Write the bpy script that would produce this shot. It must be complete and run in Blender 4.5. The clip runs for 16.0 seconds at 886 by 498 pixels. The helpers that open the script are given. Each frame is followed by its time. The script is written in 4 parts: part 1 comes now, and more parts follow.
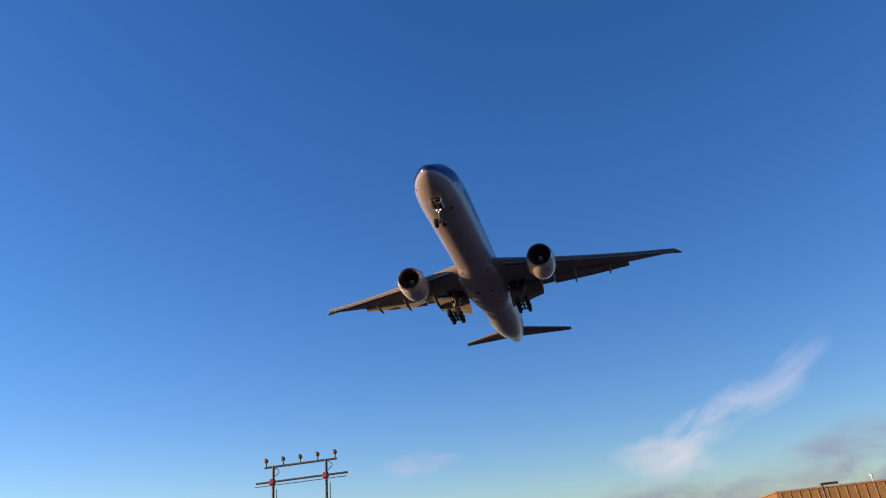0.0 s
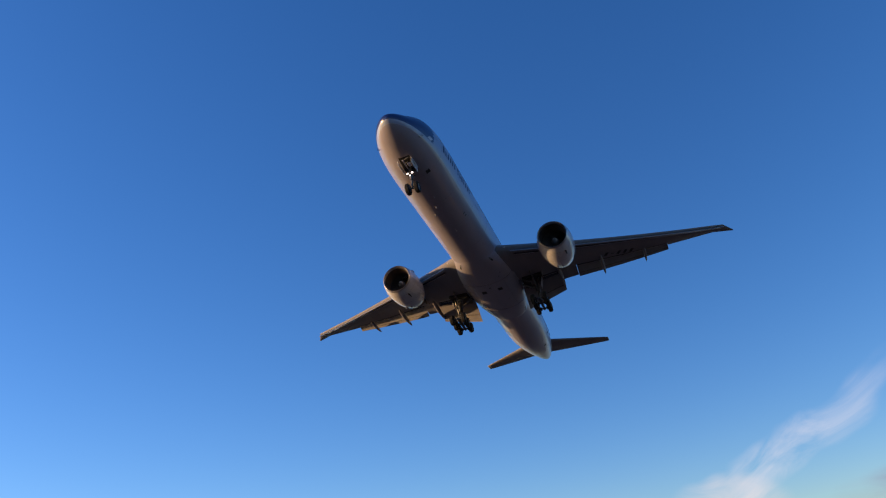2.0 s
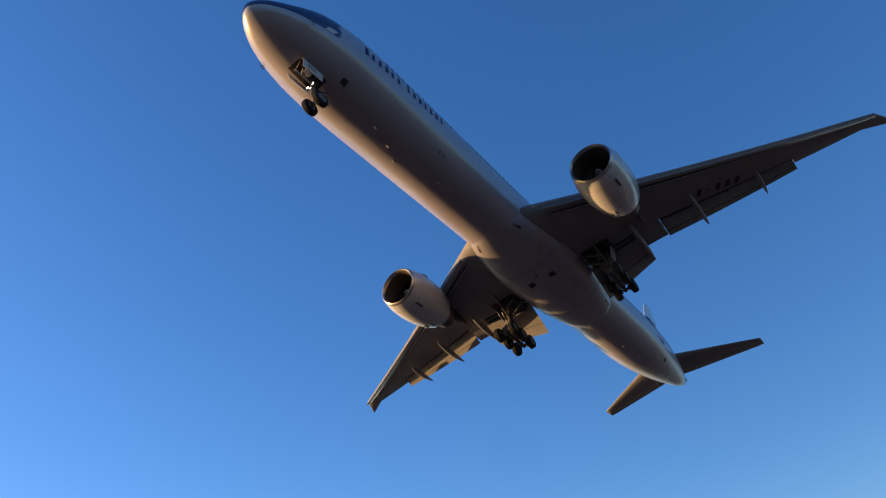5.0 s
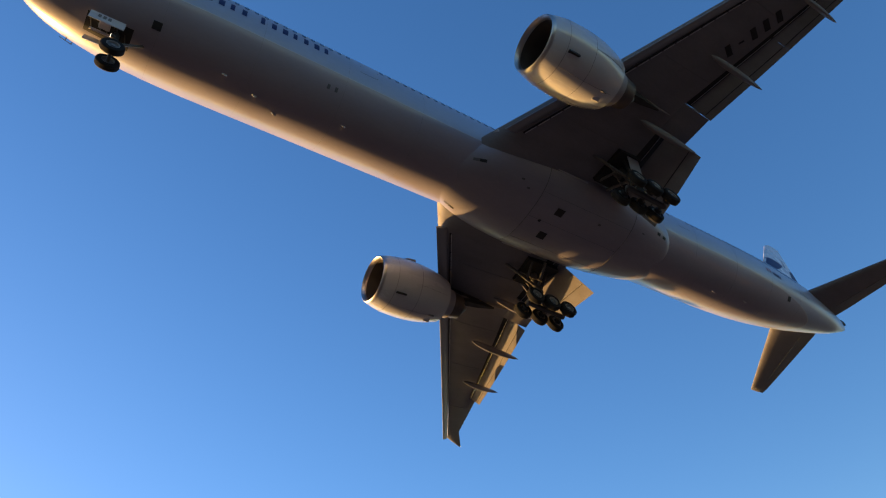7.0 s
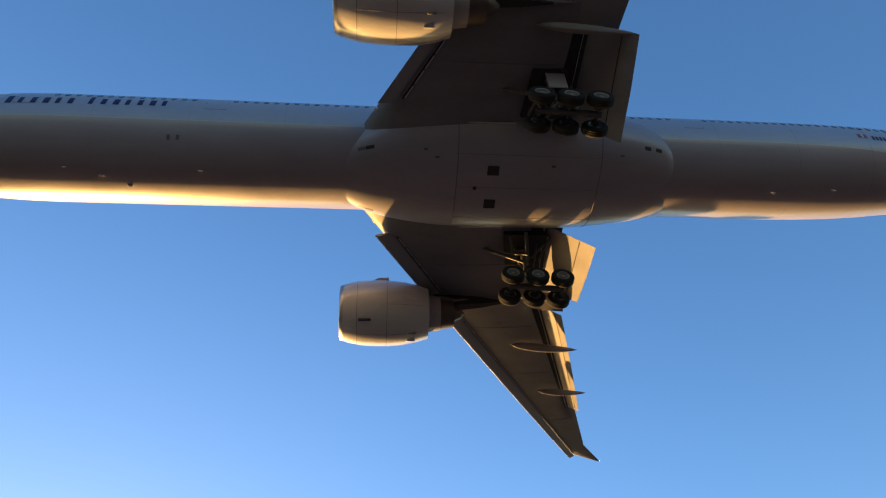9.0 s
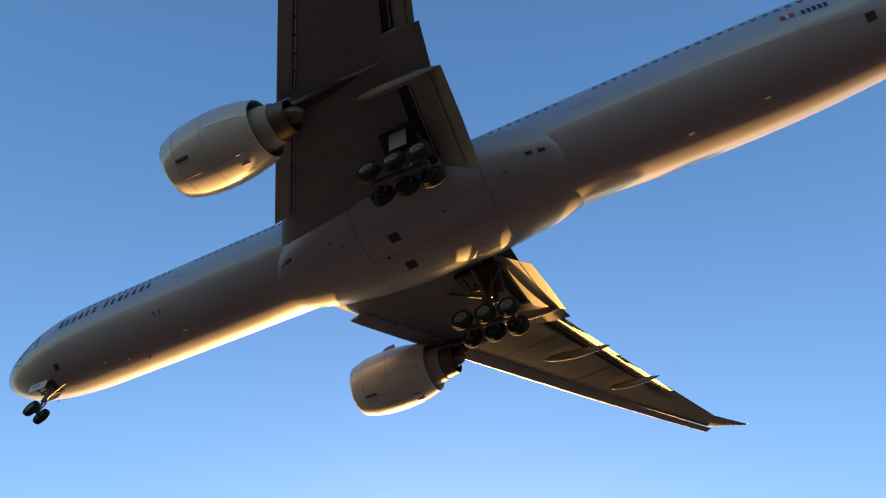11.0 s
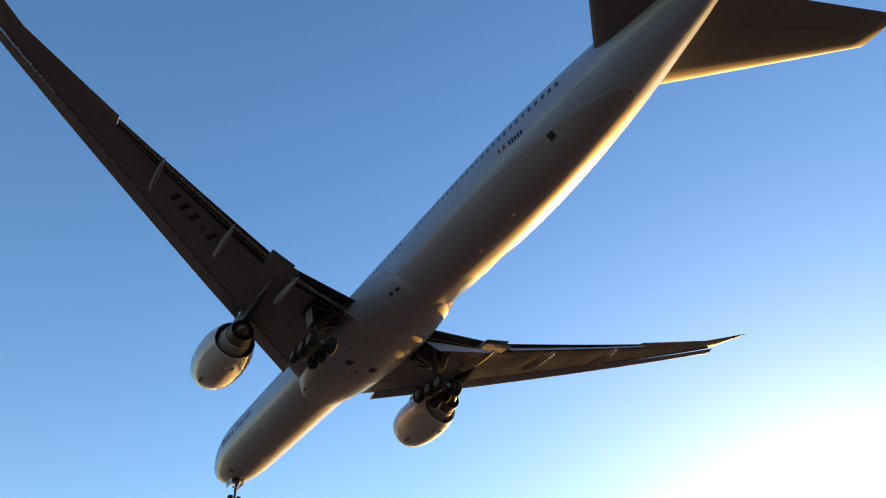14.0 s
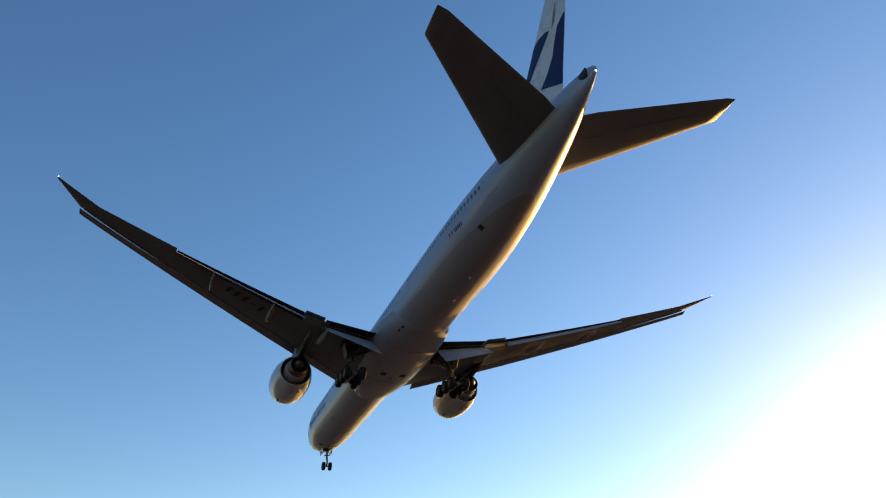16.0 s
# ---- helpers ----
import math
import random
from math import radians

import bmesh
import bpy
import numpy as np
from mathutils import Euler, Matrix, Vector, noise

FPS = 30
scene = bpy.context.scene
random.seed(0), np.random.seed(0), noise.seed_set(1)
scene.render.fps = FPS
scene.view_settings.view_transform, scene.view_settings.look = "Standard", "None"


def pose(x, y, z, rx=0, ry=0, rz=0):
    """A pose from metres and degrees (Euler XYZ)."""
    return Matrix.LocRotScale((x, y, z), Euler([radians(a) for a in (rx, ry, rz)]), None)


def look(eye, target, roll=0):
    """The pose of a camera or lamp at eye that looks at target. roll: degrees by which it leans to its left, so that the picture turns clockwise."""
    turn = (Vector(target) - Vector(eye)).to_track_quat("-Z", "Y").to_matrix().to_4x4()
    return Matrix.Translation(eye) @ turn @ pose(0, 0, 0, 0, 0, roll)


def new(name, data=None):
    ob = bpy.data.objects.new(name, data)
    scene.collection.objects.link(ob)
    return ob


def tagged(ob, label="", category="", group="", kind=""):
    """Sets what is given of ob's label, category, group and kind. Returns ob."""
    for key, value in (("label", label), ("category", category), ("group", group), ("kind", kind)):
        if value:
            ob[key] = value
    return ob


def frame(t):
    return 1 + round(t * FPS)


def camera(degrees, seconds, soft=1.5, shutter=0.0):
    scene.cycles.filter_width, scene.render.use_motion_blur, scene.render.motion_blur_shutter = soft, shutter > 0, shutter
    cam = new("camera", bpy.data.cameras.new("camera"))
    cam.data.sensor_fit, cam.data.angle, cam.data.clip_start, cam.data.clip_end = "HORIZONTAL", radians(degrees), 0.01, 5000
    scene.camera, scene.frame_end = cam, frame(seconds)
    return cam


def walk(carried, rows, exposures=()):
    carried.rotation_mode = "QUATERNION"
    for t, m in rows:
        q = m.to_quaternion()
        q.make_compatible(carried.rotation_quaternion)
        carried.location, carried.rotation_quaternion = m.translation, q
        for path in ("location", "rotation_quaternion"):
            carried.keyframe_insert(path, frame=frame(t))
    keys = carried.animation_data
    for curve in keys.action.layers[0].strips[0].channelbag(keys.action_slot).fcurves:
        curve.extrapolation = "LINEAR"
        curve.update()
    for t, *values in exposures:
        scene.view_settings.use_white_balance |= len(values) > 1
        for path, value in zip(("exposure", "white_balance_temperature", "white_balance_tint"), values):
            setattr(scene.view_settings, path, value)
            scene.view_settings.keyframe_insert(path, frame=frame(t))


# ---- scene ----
cam = camera(67.13, 16.0, soft=1.15)
EYE = (0.0, 0.0, 1.6)
TURNS = [
    (0.0, 114.99, 5.35, -165.89),
    (0.5, 116.03, 6.11, -164.60),
    (1.0, 117.12, 6.79, -163.34),
    (1.5, 118.27, 7.25, -162.17),
    (2.0, 119.59, 7.62, -160.82),
    (2.5, 121.11, 8.23, -159.00),
    (3.0, 122.89, 8.78, -156.72),
    (3.5, 124.82, 9.35, -153.64),
    (4.0, 126.75, 9.91, -150.56),
    (4.5, 128.90, 10.26, -146.88),
    (5.0, 131.11, 10.47, -142.98),
    (5.5, 133.31, 10.63, -138.69),
    (6.0, 135.50, 10.82, -133.80),
    (6.5, 137.61, 11.11, -128.04),
    (7.0, 139.47, 10.90, -122.08),
    (7.5, 141.55, 10.32, -115.64),
    (8.0, 143.40, 8.83, -109.37),
    (8.5, 144.90, 7.50, -102.03),
    (9.0, 146.06, 5.75, -94.41),
    (9.5, 146.86, 3.86, -86.58),
    (10.0, 146.96, 2.14, -78.64),
    (10.5, 146.31, 0.58, -71.07),
    (11.0, 145.17, -0.61, -63.63),
    (11.5, 143.58, -1.56, -56.91),
    (12.0, 141.90, -1.47, -50.68),
    (12.5, 139.87, -1.50, -45.70),
    (13.0, 138.24, -0.60, -40.74),
    (13.5, 135.76, 0.35, -37.02),
    (14.0, 132.95, 0.86, -33.77),
    (14.5, 130.46, 1.61, -30.46),
    (15.0, 128.24, 2.40, -27.32),
    (15.5, 126.45, 3.27, -24.62),
    (16.0, 124.52, 3.50, -22.58),
]
FLIGHT = [
    (0.0, 13.400, -58.631, 40.775),
    (2.0, 14.037, -39.432, 40.034),
    (4.0, 14.736, -20.545, 39.139),
    (6.0, 15.512, -1.867, 38.142),
    (8.0, 16.379, 16.705, 37.093),
    (10.0, 17.354, 35.275, 36.045),
    (12.0, 18.450, 53.946, 35.048),
    (14.0, 19.683, 72.823, 34.154),
    (16.0, 21.069, 92.008, 33.414),
]
PITCH, ROLL, YAW = 1.60, -0.08, -0.26
walk(cam, [(t, pose(*EYE, rx, ry, rz)) for t, rx, ry, rz in TURNS], exposures=[
    (0.0, -0.40, 6050, 25), (4.0, -0.18, 6350, 20), (6.5, 0.18, 7400, 17), (8.5, 0.45, 8500, 16),
    (11.0, 0.60, 9600, 17), (12.5, 0.58, 9600, 17), (14.5, 0.39, 9700, 18), (16.0, 0.08, 9400, 17)])

# ---- sky, sun ----
SUN_AZ, SUN_EL = 66.0, 7.6            # degrees from +y towards +x, and above the horizon
sun_dir = Vector((math.sin(radians(SUN_AZ)) * math.cos(radians(SUN_EL)), math.cos(radians(SUN_AZ)) * math.cos(radians(SUN_EL)), math.sin(radians(SUN_EL))))


def node(tree, kind, **kw):
    n = tree.nodes.new(kind)
    for k, v in kw.items():
        if k in n.inputs:
            n.inputs[k].default_value = v
    return n


def build_world():
    w = bpy.data.worlds.new("evening_sky")
    scene.world = w
    w.use_nodes = True
    tr = w.node_tree
    tr.nodes.clear()
    sky = tr.nodes.new("ShaderNodeTexSky")
    sky.sky_type = "NISHITA"
    sky.sun_disc = False
    sky.sun_elevation = radians(SUN_EL)
    sky.sun_rotation = radians(SUN_AZ)
    sky.air_density, sky.dust_density, sky.ozone_density = 1.0, 0.3, 3.0
    bg = tr.nodes.new("ShaderNodeBackground")
    bg.inputs["Strength"].default_value = SKY
    out = tr.nodes.new("ShaderNodeOutputWorld")
    L = tr.links.new
    # thin cirrus low over the approach side, in the sky's own directions
    co = tr.nodes.new("ShaderNodeTexCoord")
    hsv = node(tr, "ShaderNodeHueSaturation", Saturation=SKY_SAT, Hue=SKY_HUE)
    L(sky.outputs["Color"], hsv.inputs["Color"])
    # the clear evening sky deepens smoothly away from the sun
    toward = tr.nodes.new("ShaderNodeVectorMath"); toward.operation = "DOT_PRODUCT"; toward.inputs[1].default_value = sun_dir
    L(co.outputs["Generated"], toward.inputs[0])
    deep = node(tr, "ShaderNodeMapRange"); deep.interpolation_type = "SMOOTHSTEP"
    deep.inputs["From Min"].default_value, deep.inputs["From Max"].default_value = -0.75, 0.3
    deep.inputs["To Min"].default_value, deep.inputs["To Max"].default_value = 0.70, 1.12
    L(toward.outputs["Value"], deep.inputs["Value"])
    shade = tr.nodes.new("ShaderNodeVectorMath"); shade.operation = "SCALE"
    L(hsv.outputs["Color"], shade.inputs[0]); L(deep.outputs[0], shade.inputs["Scale"])
    last = shade.outputs[0]
    for az, el, length, width, tilt, dens, seed, tone in CIRRUS:
        c = Vector((math.sin(radians(az)) * math.cos(radians(el)), math.cos(radians(az)) * math.cos(radians(el)), math.sin(radians(el))))
        side = c.cross(Vector((0, 0, 1))).normalized()
        up = side.cross(c)
        a = side * math.cos(radians(tilt)) + up * math.sin(radians(tilt))
        b = up * math.cos(radians(tilt)) - side * math.sin(radians(tilt))
        da = tr.nodes.new("ShaderNodeVectorMath"); da.operation = "DOT_PRODUCT"; da.inputs[1].default_value = a
        db = tr.nodes.new("ShaderNodeVectorMath"); db.operation = "DOT_PRODUCT"; db.inputs[1].default_value = b
        dc = tr.nodes.new("ShaderNodeVectorMath"); dc.operation = "DOT_PRODUCT"; dc.inputs[1].default_value = c
        for d in (da, db, dc):
            L(co.outputs["Generated"], d.inputs[0])
        comb = tr.nodes.new("ShaderNodeCombineXYZ")
        L(da.outputs["Value"], comb.inputs[0]); L(db.outputs["Value"], comb.inputs[1])
        comb.inputs[2].default_value = seed
        sc = tr.nodes.new("ShaderNodeVectorMath"); sc.operation = "MULTIPLY"; sc.inputs[1].default_value = (9.0, 22.0, 1.0)
        L(comb.outputs[0], sc.inputs[0])
        nz = node(tr, "ShaderNodeTexNoise", Scale=1.0, Detail=7.0, Roughness=0.6, Distortion=0.8)
        L(sc.outputs[0], nz.inputs["Vector"])
        # bend the streak with slow noise
        nz2 = node(tr, "ShaderNodeTexNoise", Scale=7.0, Detail=2.0)
        L(comb.outputs[0], nz2.inputs["Vector"])
        bend = tr.nodes.new("ShaderNodeMath"); bend.operation = "MULTIPLY_ADD"; bend.inputs[1].default_value = 0.12; bend.inputs[2].default_value = -0.06
        L(nz2.outputs["Fac"], bend.inputs[0])
        bb = tr.nodes.new("ShaderNodeMath"); bb.operation = "ADD"
        L(db.outputs["Value"], bb.inputs[0]); L(bend.outputs[0], bb.inputs[1])
        ua = tr.nodes.new("ShaderNodeMath"); ua.operation = "DIVIDE"; ua.inputs[1].default_value = length
        ub = tr.nodes.new("ShaderNodeMath"); ub.operation = "DIVIDE"; ub.inputs[1].default_value = width
        L(da.outputs["Value"], ua.inputs[0]); L(bb.outputs[0], ub.inputs[0])
        pa = tr.nodes.new("ShaderNodeMath"); pa.operation = "MULTIPLY"; L(ua.outputs[0], pa.inputs[0]); L(ua.outputs[0], pa.inputs[1])
        pb = tr.nodes.new("ShaderNodeMath"); pb.operation = "MULTIPLY"; L(ub.outputs[0], pb.inputs[0]); L(ub.outputs[0], pb.inputs[1])
        q = tr.nodes.new("ShaderNodeMath"); q.operation = "ADD"; L(pa.outputs[0], q.inputs[0]); L(pb.outputs[0], q.inputs[1])
        fall = node(tr, "ShaderNodeMapRange"); fall.interpolation_type = "SMOOTHSTEP"
        fall.inputs["From Min"].default_value = 1.0; fall.inputs["From Max"].default_value = 0.0
        L(q.outputs[0], fall.inputs["Value"])
        th = node(tr, "ShaderNodeMapRange"); th.inputs["From Min"].default_value = 0.3; th.inputs["From Max"].default_value = 0.75
        L(nz.outputs["Fac"], th.inputs["Value"])
        front = tr.nodes.new("ShaderNodeMath"); front.operation = "GREATER_THAN"; front.inputs[1].default_value = 0.3
        L(dc.outputs["Value"], front.inputs[0])
        m1 = tr.nodes.new("ShaderNodeMath"); m1.operation = "MULTIPLY"; L(fall.outputs[0], m1.inputs[0]); L(th.outputs[0], m1.inputs[1])
        m2 = tr.nodes.new("ShaderNodeMath"); m2.operation = "MULTIPLY"; L(m1.outputs[0], m2.inputs[0]); L(front.outputs[0], m2.inputs[1])
        m3 = tr.nodes.new("ShaderNodeMath"); m3.operation = "MULTIPLY"; m3.inputs[1].default_value = dens; L(m2.outputs[0], m3.inputs[0])
        mix = tr.nodes.new("ShaderNodeMix"); mix.data_type = "RGBA"
        L(m3.outputs[0], mix.inputs["Factor"])
        L(last, mix.inputs[6])
        mix.inputs[7].default_value = (*tone, 1)
        last = mix.outputs[2]
    L(last, bg.inputs["Color"])
    L(bg.outputs[0], out.inputs[0])


SKY, SKY_SAT, SKY_HUE = 0.325, 1.19, 0.509
# azimuth, elevation, half length, half width, tilt, density, seed, tone
CIRRUS = [
    (-162.0, 2.2, 0.75, 0.070, 1.5, 1.0, 4.1, (1.15, 1.2, 1.45)),
    (-170.0, 8.4, 0.18, 0.026, 30.0, 0.62, 1.3, (3.2, 3.15, 3.0)),
    (-176.0, 5.6, 0.075, 0.038, 12.0, 0.8, 2.9, (3.5, 3.15, 2.7)),
    (164.5, 7.4, 0.07, 0.016, 6.0, 0.5, 7.7, (2.7, 2.5, 2.6)),
]
build_world()
sun = new("sun", bpy.data.lights.new("sun", "SUN"))
sun.data.energy, sun.data.angle, sun.data.color = 10.5, radians(0.6), (1.0, 0.60, 0.22)
sun.matrix_world = look((0, 0, 300), Vector((0, 0, 300)) - sun_dir)


# ---- materials ----
def material(name, color, rough=0.5, metal=0.0, coat=0.0, var=0.08, scale=1.5, bump=0.0, bump_scale=40.0, streak=None):
    m = bpy.data.materials.new(name)
    m.use_nodes = True
    tr = m.node_tree
    b = tr.nodes["Principled BSDF"]
    L = tr.links.new
    co = tr.nodes.new("ShaderNodeTexCoord")
    src = co.outputs["Object"]
    if streak:
        mp = tr.nodes.new("ShaderNodeMapping"); mp.inputs["Scale"].default_value = streak
        L(src, mp.inputs["Vector"]); src = mp.outputs[0]
    n1 = node(tr, "ShaderNodeTexNoise", Scale=scale, Detail=5.0, Roughness=0.6)
    n2 = node(tr, "ShaderNodeTexNoise", Scale=scale * 14, Detail=3.0)
    L(src, n1.inputs["Vector"]); L(src, n2.inputs["Vector"])
    add = tr.nodes.new("ShaderNodeMath"); add.operation = "MULTIPLY_ADD"; add.inputs[1].default_value = 0.35
    L(n2.outputs["Fac"], add.inputs[0]); L(n1.outputs["Fac"], add.inputs[2])
    ramp = node(tr, "ShaderNodeMapRange"); ramp.inputs["From Min"].default_value = 0.4; ramp.inputs["From Max"].default_value = 0.95
    ramp.inputs["To Min"].default_value = 1 - var; ramp.inputs["To Max"].default_value = 1 + var
    L(add.outputs[0], ramp.inputs["Value"])
    mul = tr.nodes.new("ShaderNodeMix"); mul.data_type = "RGBA"; mul.blend_type = "MULTIPLY"; mul.inputs["Factor"].default_value = 1.0
    mul.inputs[6].default_value = (*color, 1)
    L(ramp.outputs[0], mul.inputs[7])
    L(mul.outputs[2], b.inputs["Base Color"])
    rr = node(tr, "ShaderNodeMapRange"); rr.inputs["From Min"].default_value = 0.3; rr.inputs["From Max"].default_value = 0.8
    rr.inputs["To Min"].default_value = max(0.02, rough - 0.08); rr.inputs["To Max"].default_value = min(1.0, rough + 0.08)
    L(n1.outputs["Fac"], rr.inputs["Value"]); L(rr.outputs[0], b.inputs["Roughness"])
    b.inputs["Metallic"].default_value = metal
    b.inputs["Coat Weight"].default_value = coat
    b.inputs["Coat Roughness"].default_value = 0.12
    if bump:
        nb = node(tr, "ShaderNodeTexNoise", Scale=bump_scale, Detail=4.0)
        L(src, nb.inputs["Vector"])
        bp = node(tr, "ShaderNodeBump", Strength=bump, Distance=0.02)
        L(nb.outputs["Fac"], bp.inputs["Height"]); L(bp.outputs[0], b.inputs["Normal"])
    return m


def glowing(name, color, strength):
    m = bpy.data.materials.new(name)
    m.use_nodes = True
    b = m.node_tree.nodes["Principled BSDF"]
    b.inputs["Base Color"].default_value = (*color, 1)
    b.inputs["Emission Color"].default_value = (*color, 1)
    b.inputs["Emission Strength"].default_value = strength
    return m


WHITE = material("white_aircraft_paint", (0.45, 0.45, 0.47), 0.28, coat=0.5, var=0.05, scale=0.6, streak=(1, 0.25, 1))
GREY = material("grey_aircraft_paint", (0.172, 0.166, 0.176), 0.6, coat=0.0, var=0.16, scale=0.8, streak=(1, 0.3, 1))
GREY.node_tree.nodes["Principled BSDF"].inputs["Specular IOR Level"].default_value = 0.2
BELLY = material("grey_belly_paint", (0.255, 0.245, 0.285), 0.40, coat=0.15, var=0.12, scale=0.6, streak=(1, 0.3, 1))
# pale grey for sky-lit upper flap faces, the core cowl and spinner curl
FLAPGREY = material("pale_grey_tone", (0.30, 0.285, 0.295), 0.6, var=0.14, scale=0.9, streak=(1, 0.3, 1))
FLAPGREY.node_tree.nodes["Principled BSDF"].inputs["Specular IOR Level"].default_value = 0.2
DARKGREY = material("dark_grey_panel", (0.10, 0.10, 0.105), 0.55, var=0.15, scale=2.0)
NAVY = material("navy_paint", (0.008, 0.016, 0.09), 0.5, coat=0.0, var=0.05)
NAVY.node_tree.nodes["Principled BSDF"].inputs["Specular IOR Level"].default_value = 0.25
RED = material("red_paint", (0.26, 0.015, 0.02), 0.4, var=0.06)
METAL = material("polished_lip_metal", (0.4, 0.38, 0.37), 0.38, metal=1.0, var=0.05)
HOTMETAL = material("heat_tinted_nozzle_metal", (0.10, 0.08, 0.07), 0.5, metal=0.6, var=0.2, scale=3.0)
SLATMETAL = material("bare_slat_metal", (0.27, 0.27, 0.28), 0.4, metal=0.6, var=0.08, scale=1.2)
STEEL = material("gear_steel", (0.09, 0.088, 0.086), 0.45, metal=0.4, var=0.15, scale=4.0)
RUBBER = material("tyre_rubber", (0.018, 0.018, 0.019), 0.8, var=0.15, scale=5.0)
RUBBER.node_tree.nodes["Principled BSDF"].inputs["Specular IOR Level"].default_value = 0.1
RIM = material("pale_wheel_rim", (0.22, 0.21, 0.20), 0.55, metal=0.1, var=0.1, scale=6.0)
BLACK = material("black_opening", (0.012, 0.012, 0.013), 0.7, var=0.2)
GLASS = material("dark_window_glass", (0.02, 0.025, 0.035), 0.08, coat=0.6, var=0.05)
FINWHITE = material("white_fin_paint", (0.58, 0.58, 0.6), 0.3, coat=0.3, var=0.06, scale=0.6)
FANMETAL = material("fan_blade_metal", (0.10, 0.10, 0.105), 0.35, metal=0.8, var=0.1)
INTAKE = material("grey_brown_intake_liner", (0.055, 0.044, 0.036), 0.6, var=0.15, scale=2.0)
LIGHT = glowing("lit_gear_lamp", (1.0, 0.95, 0.85), 3.0)
NAVWHITE = glowing("lit_tip_lamp", (1.0, 0.95, 0.9), 3.0)
GALV = material("weathered_galvanised_steel", (0.05, 0.042, 0.04), 0.6, metal=0.2, var=0.2, scale=3.0)
LAMPDARK = material("dark_lamp_casing", (0.025, 0.026, 0.02), 0.5, var=0.2, scale=8.0)
TAN = material("tan_metal_siding", (0.25, 0.15, 0.048), 0.6, var=0.12, scale=0.6, streak=(1, 1, 0.15))
ROOF = material("roof_edge_trim", (0.28, 0.22, 0.16), 0.6, var=0.1)
GRASS = material("dry_grass_ground", (0.031, 0.033, 0.040), 0.95, var=0.45, scale=0.15, bump=0.5, bump_scale=3.0)


# ---- mesh helpers ----
def part(name, bm, mats, parent, label=""):
    me = bpy.data.meshes.new(name)
    bmesh.ops.recalc_face_normals(bm, faces=bm.faces[:])
    bm.to_mesh(me)
    bm.free()
    for m in (mats if isinstance(mats, (list, tuple)) else [mats]):
        me.materials.append(m)
    ob = new(name, me)
    if parent is not None:
        ob.parent = parent
    if label:
        ob["label"] = label
    return ob


def share(name, src, parent, m):
    ob = new(name, src.data)
    ob.parent = parent
    ob.matrix_basis = m
    return ob


def smooth(ob, degrees=35):
    me = ob.data
    me.shade_smooth()
    me.set_sharp_from_angle(angle=radians(degrees))
    return ob


def thing(name, label, category, group="", kind=""):
    ob = new(name)
    ob.empty_display_size = 0.5
    return tagged(ob, label, category, group, kind)


def loft(rings, closed=True, caps=True, bm=None, mat=0):
    """Skin a row of equally long rings of points."""
    bm = bm or bmesh.new()
    vs = [[bm.verts.new(p) for p in r] for r in rings]
    n = len(rings[0])
    for a, b in zip(vs, vs[1:]):
        for i in range(n if closed else n - 1):
            j = (i + 1) % n
            f = bm.faces.new((a[i], a[j], b[j], b[i]))
            f.material_index = mat
    if caps:
        for r in (vs[0], vs[-1]):
            f = bm.faces.new(r)
            f.material_index = mat
    return bm


def tube(bm, a, b, r0, r1=None, n=12, mat=0):
    a, b = Vector(a), Vector(b)
    r1 = r0 if r1 is None else r1
    q = (b - a).to_track_quat("Z", "Y")
    rings = [[p + q @ Vector((r * math.cos(t), r * math.sin(t), 0)) for t in (2 * math.pi * k / n for k in range(n))] for p, r in ((a, r0), (b, r1))]
    return loft(rings, bm=bm, mat=mat)


def block(bm, c, size, rot=None, mat=0, bevel=0.0):
    m = Matrix.Translation(c) @ (rot.to_4x4() if rot is not None else Matrix()) @ Matrix.Diagonal((*size, 1))
    r = bmesh.ops.create_cube(bm, size=1, matrix=m)
    faces = {f for v in r["verts"] for f in v.link_faces}
    for f in faces:
        f.material_index = mat
    if bevel:
        bmesh.ops.bevel(bm, geom=list({e for f in faces for e in f.edges}), offset=bevel, segments=1, affect="EDGES")
    return bm


def revolve(profile, n=48, bm=None, mat=0, center=(0, 0, 0)):
    """Turn (y, r) points about the y axis."""
    cx, cy, cz = center
    rings = [[(cx + r * math.cos(2 * math.pi * k / n), cy + y, cz + r * math.sin(2 * math.pi * k / n)) for k in range(n)] for y, r in profile]
    return loft(rings, caps=False, bm=bm, mat=mat)


def lerp(table, s):
    """Piecewise-cubic reading of a table of (s, value)."""
    xs = [a for a, _ in table]
    ys = [b for _, b in table]
    if s <= xs[0]:
        return ys[0]
    if s >= xs[-1]:
        return ys[-1]
    i = max(k for k in range(len(xs)) if xs[k] <= s)
    i = min(i, len(xs) - 2)

    def slope(k):
        if k <= 0 or k >= len(xs) - 1:
            j = min(max(k, 0), len(xs) - 2)
            return (ys[j + 1] - ys[j]) / (xs[j + 1] - xs[j])
        d0 = (ys[k] - ys[k - 1]) / (xs[k] - xs[k - 1])
        d1 = (ys[k + 1] - ys[k]) / (xs[k + 1] - xs[k])
        return 0 if d0 * d1 <= 0 else 2 * d0 * d1 / (d0 + d1)
    h = xs[i + 1] - xs[i]
    u = (s - xs[i]) / h
    return ((2 * u**3 - 3 * u * u + 1) * ys[i] + (u**3 - 2 * u * u + u) * h * slope(i) + (3 * u * u - 2 * u**3) * ys[i + 1] + (u**3 - u * u) * h * slope(i + 1))


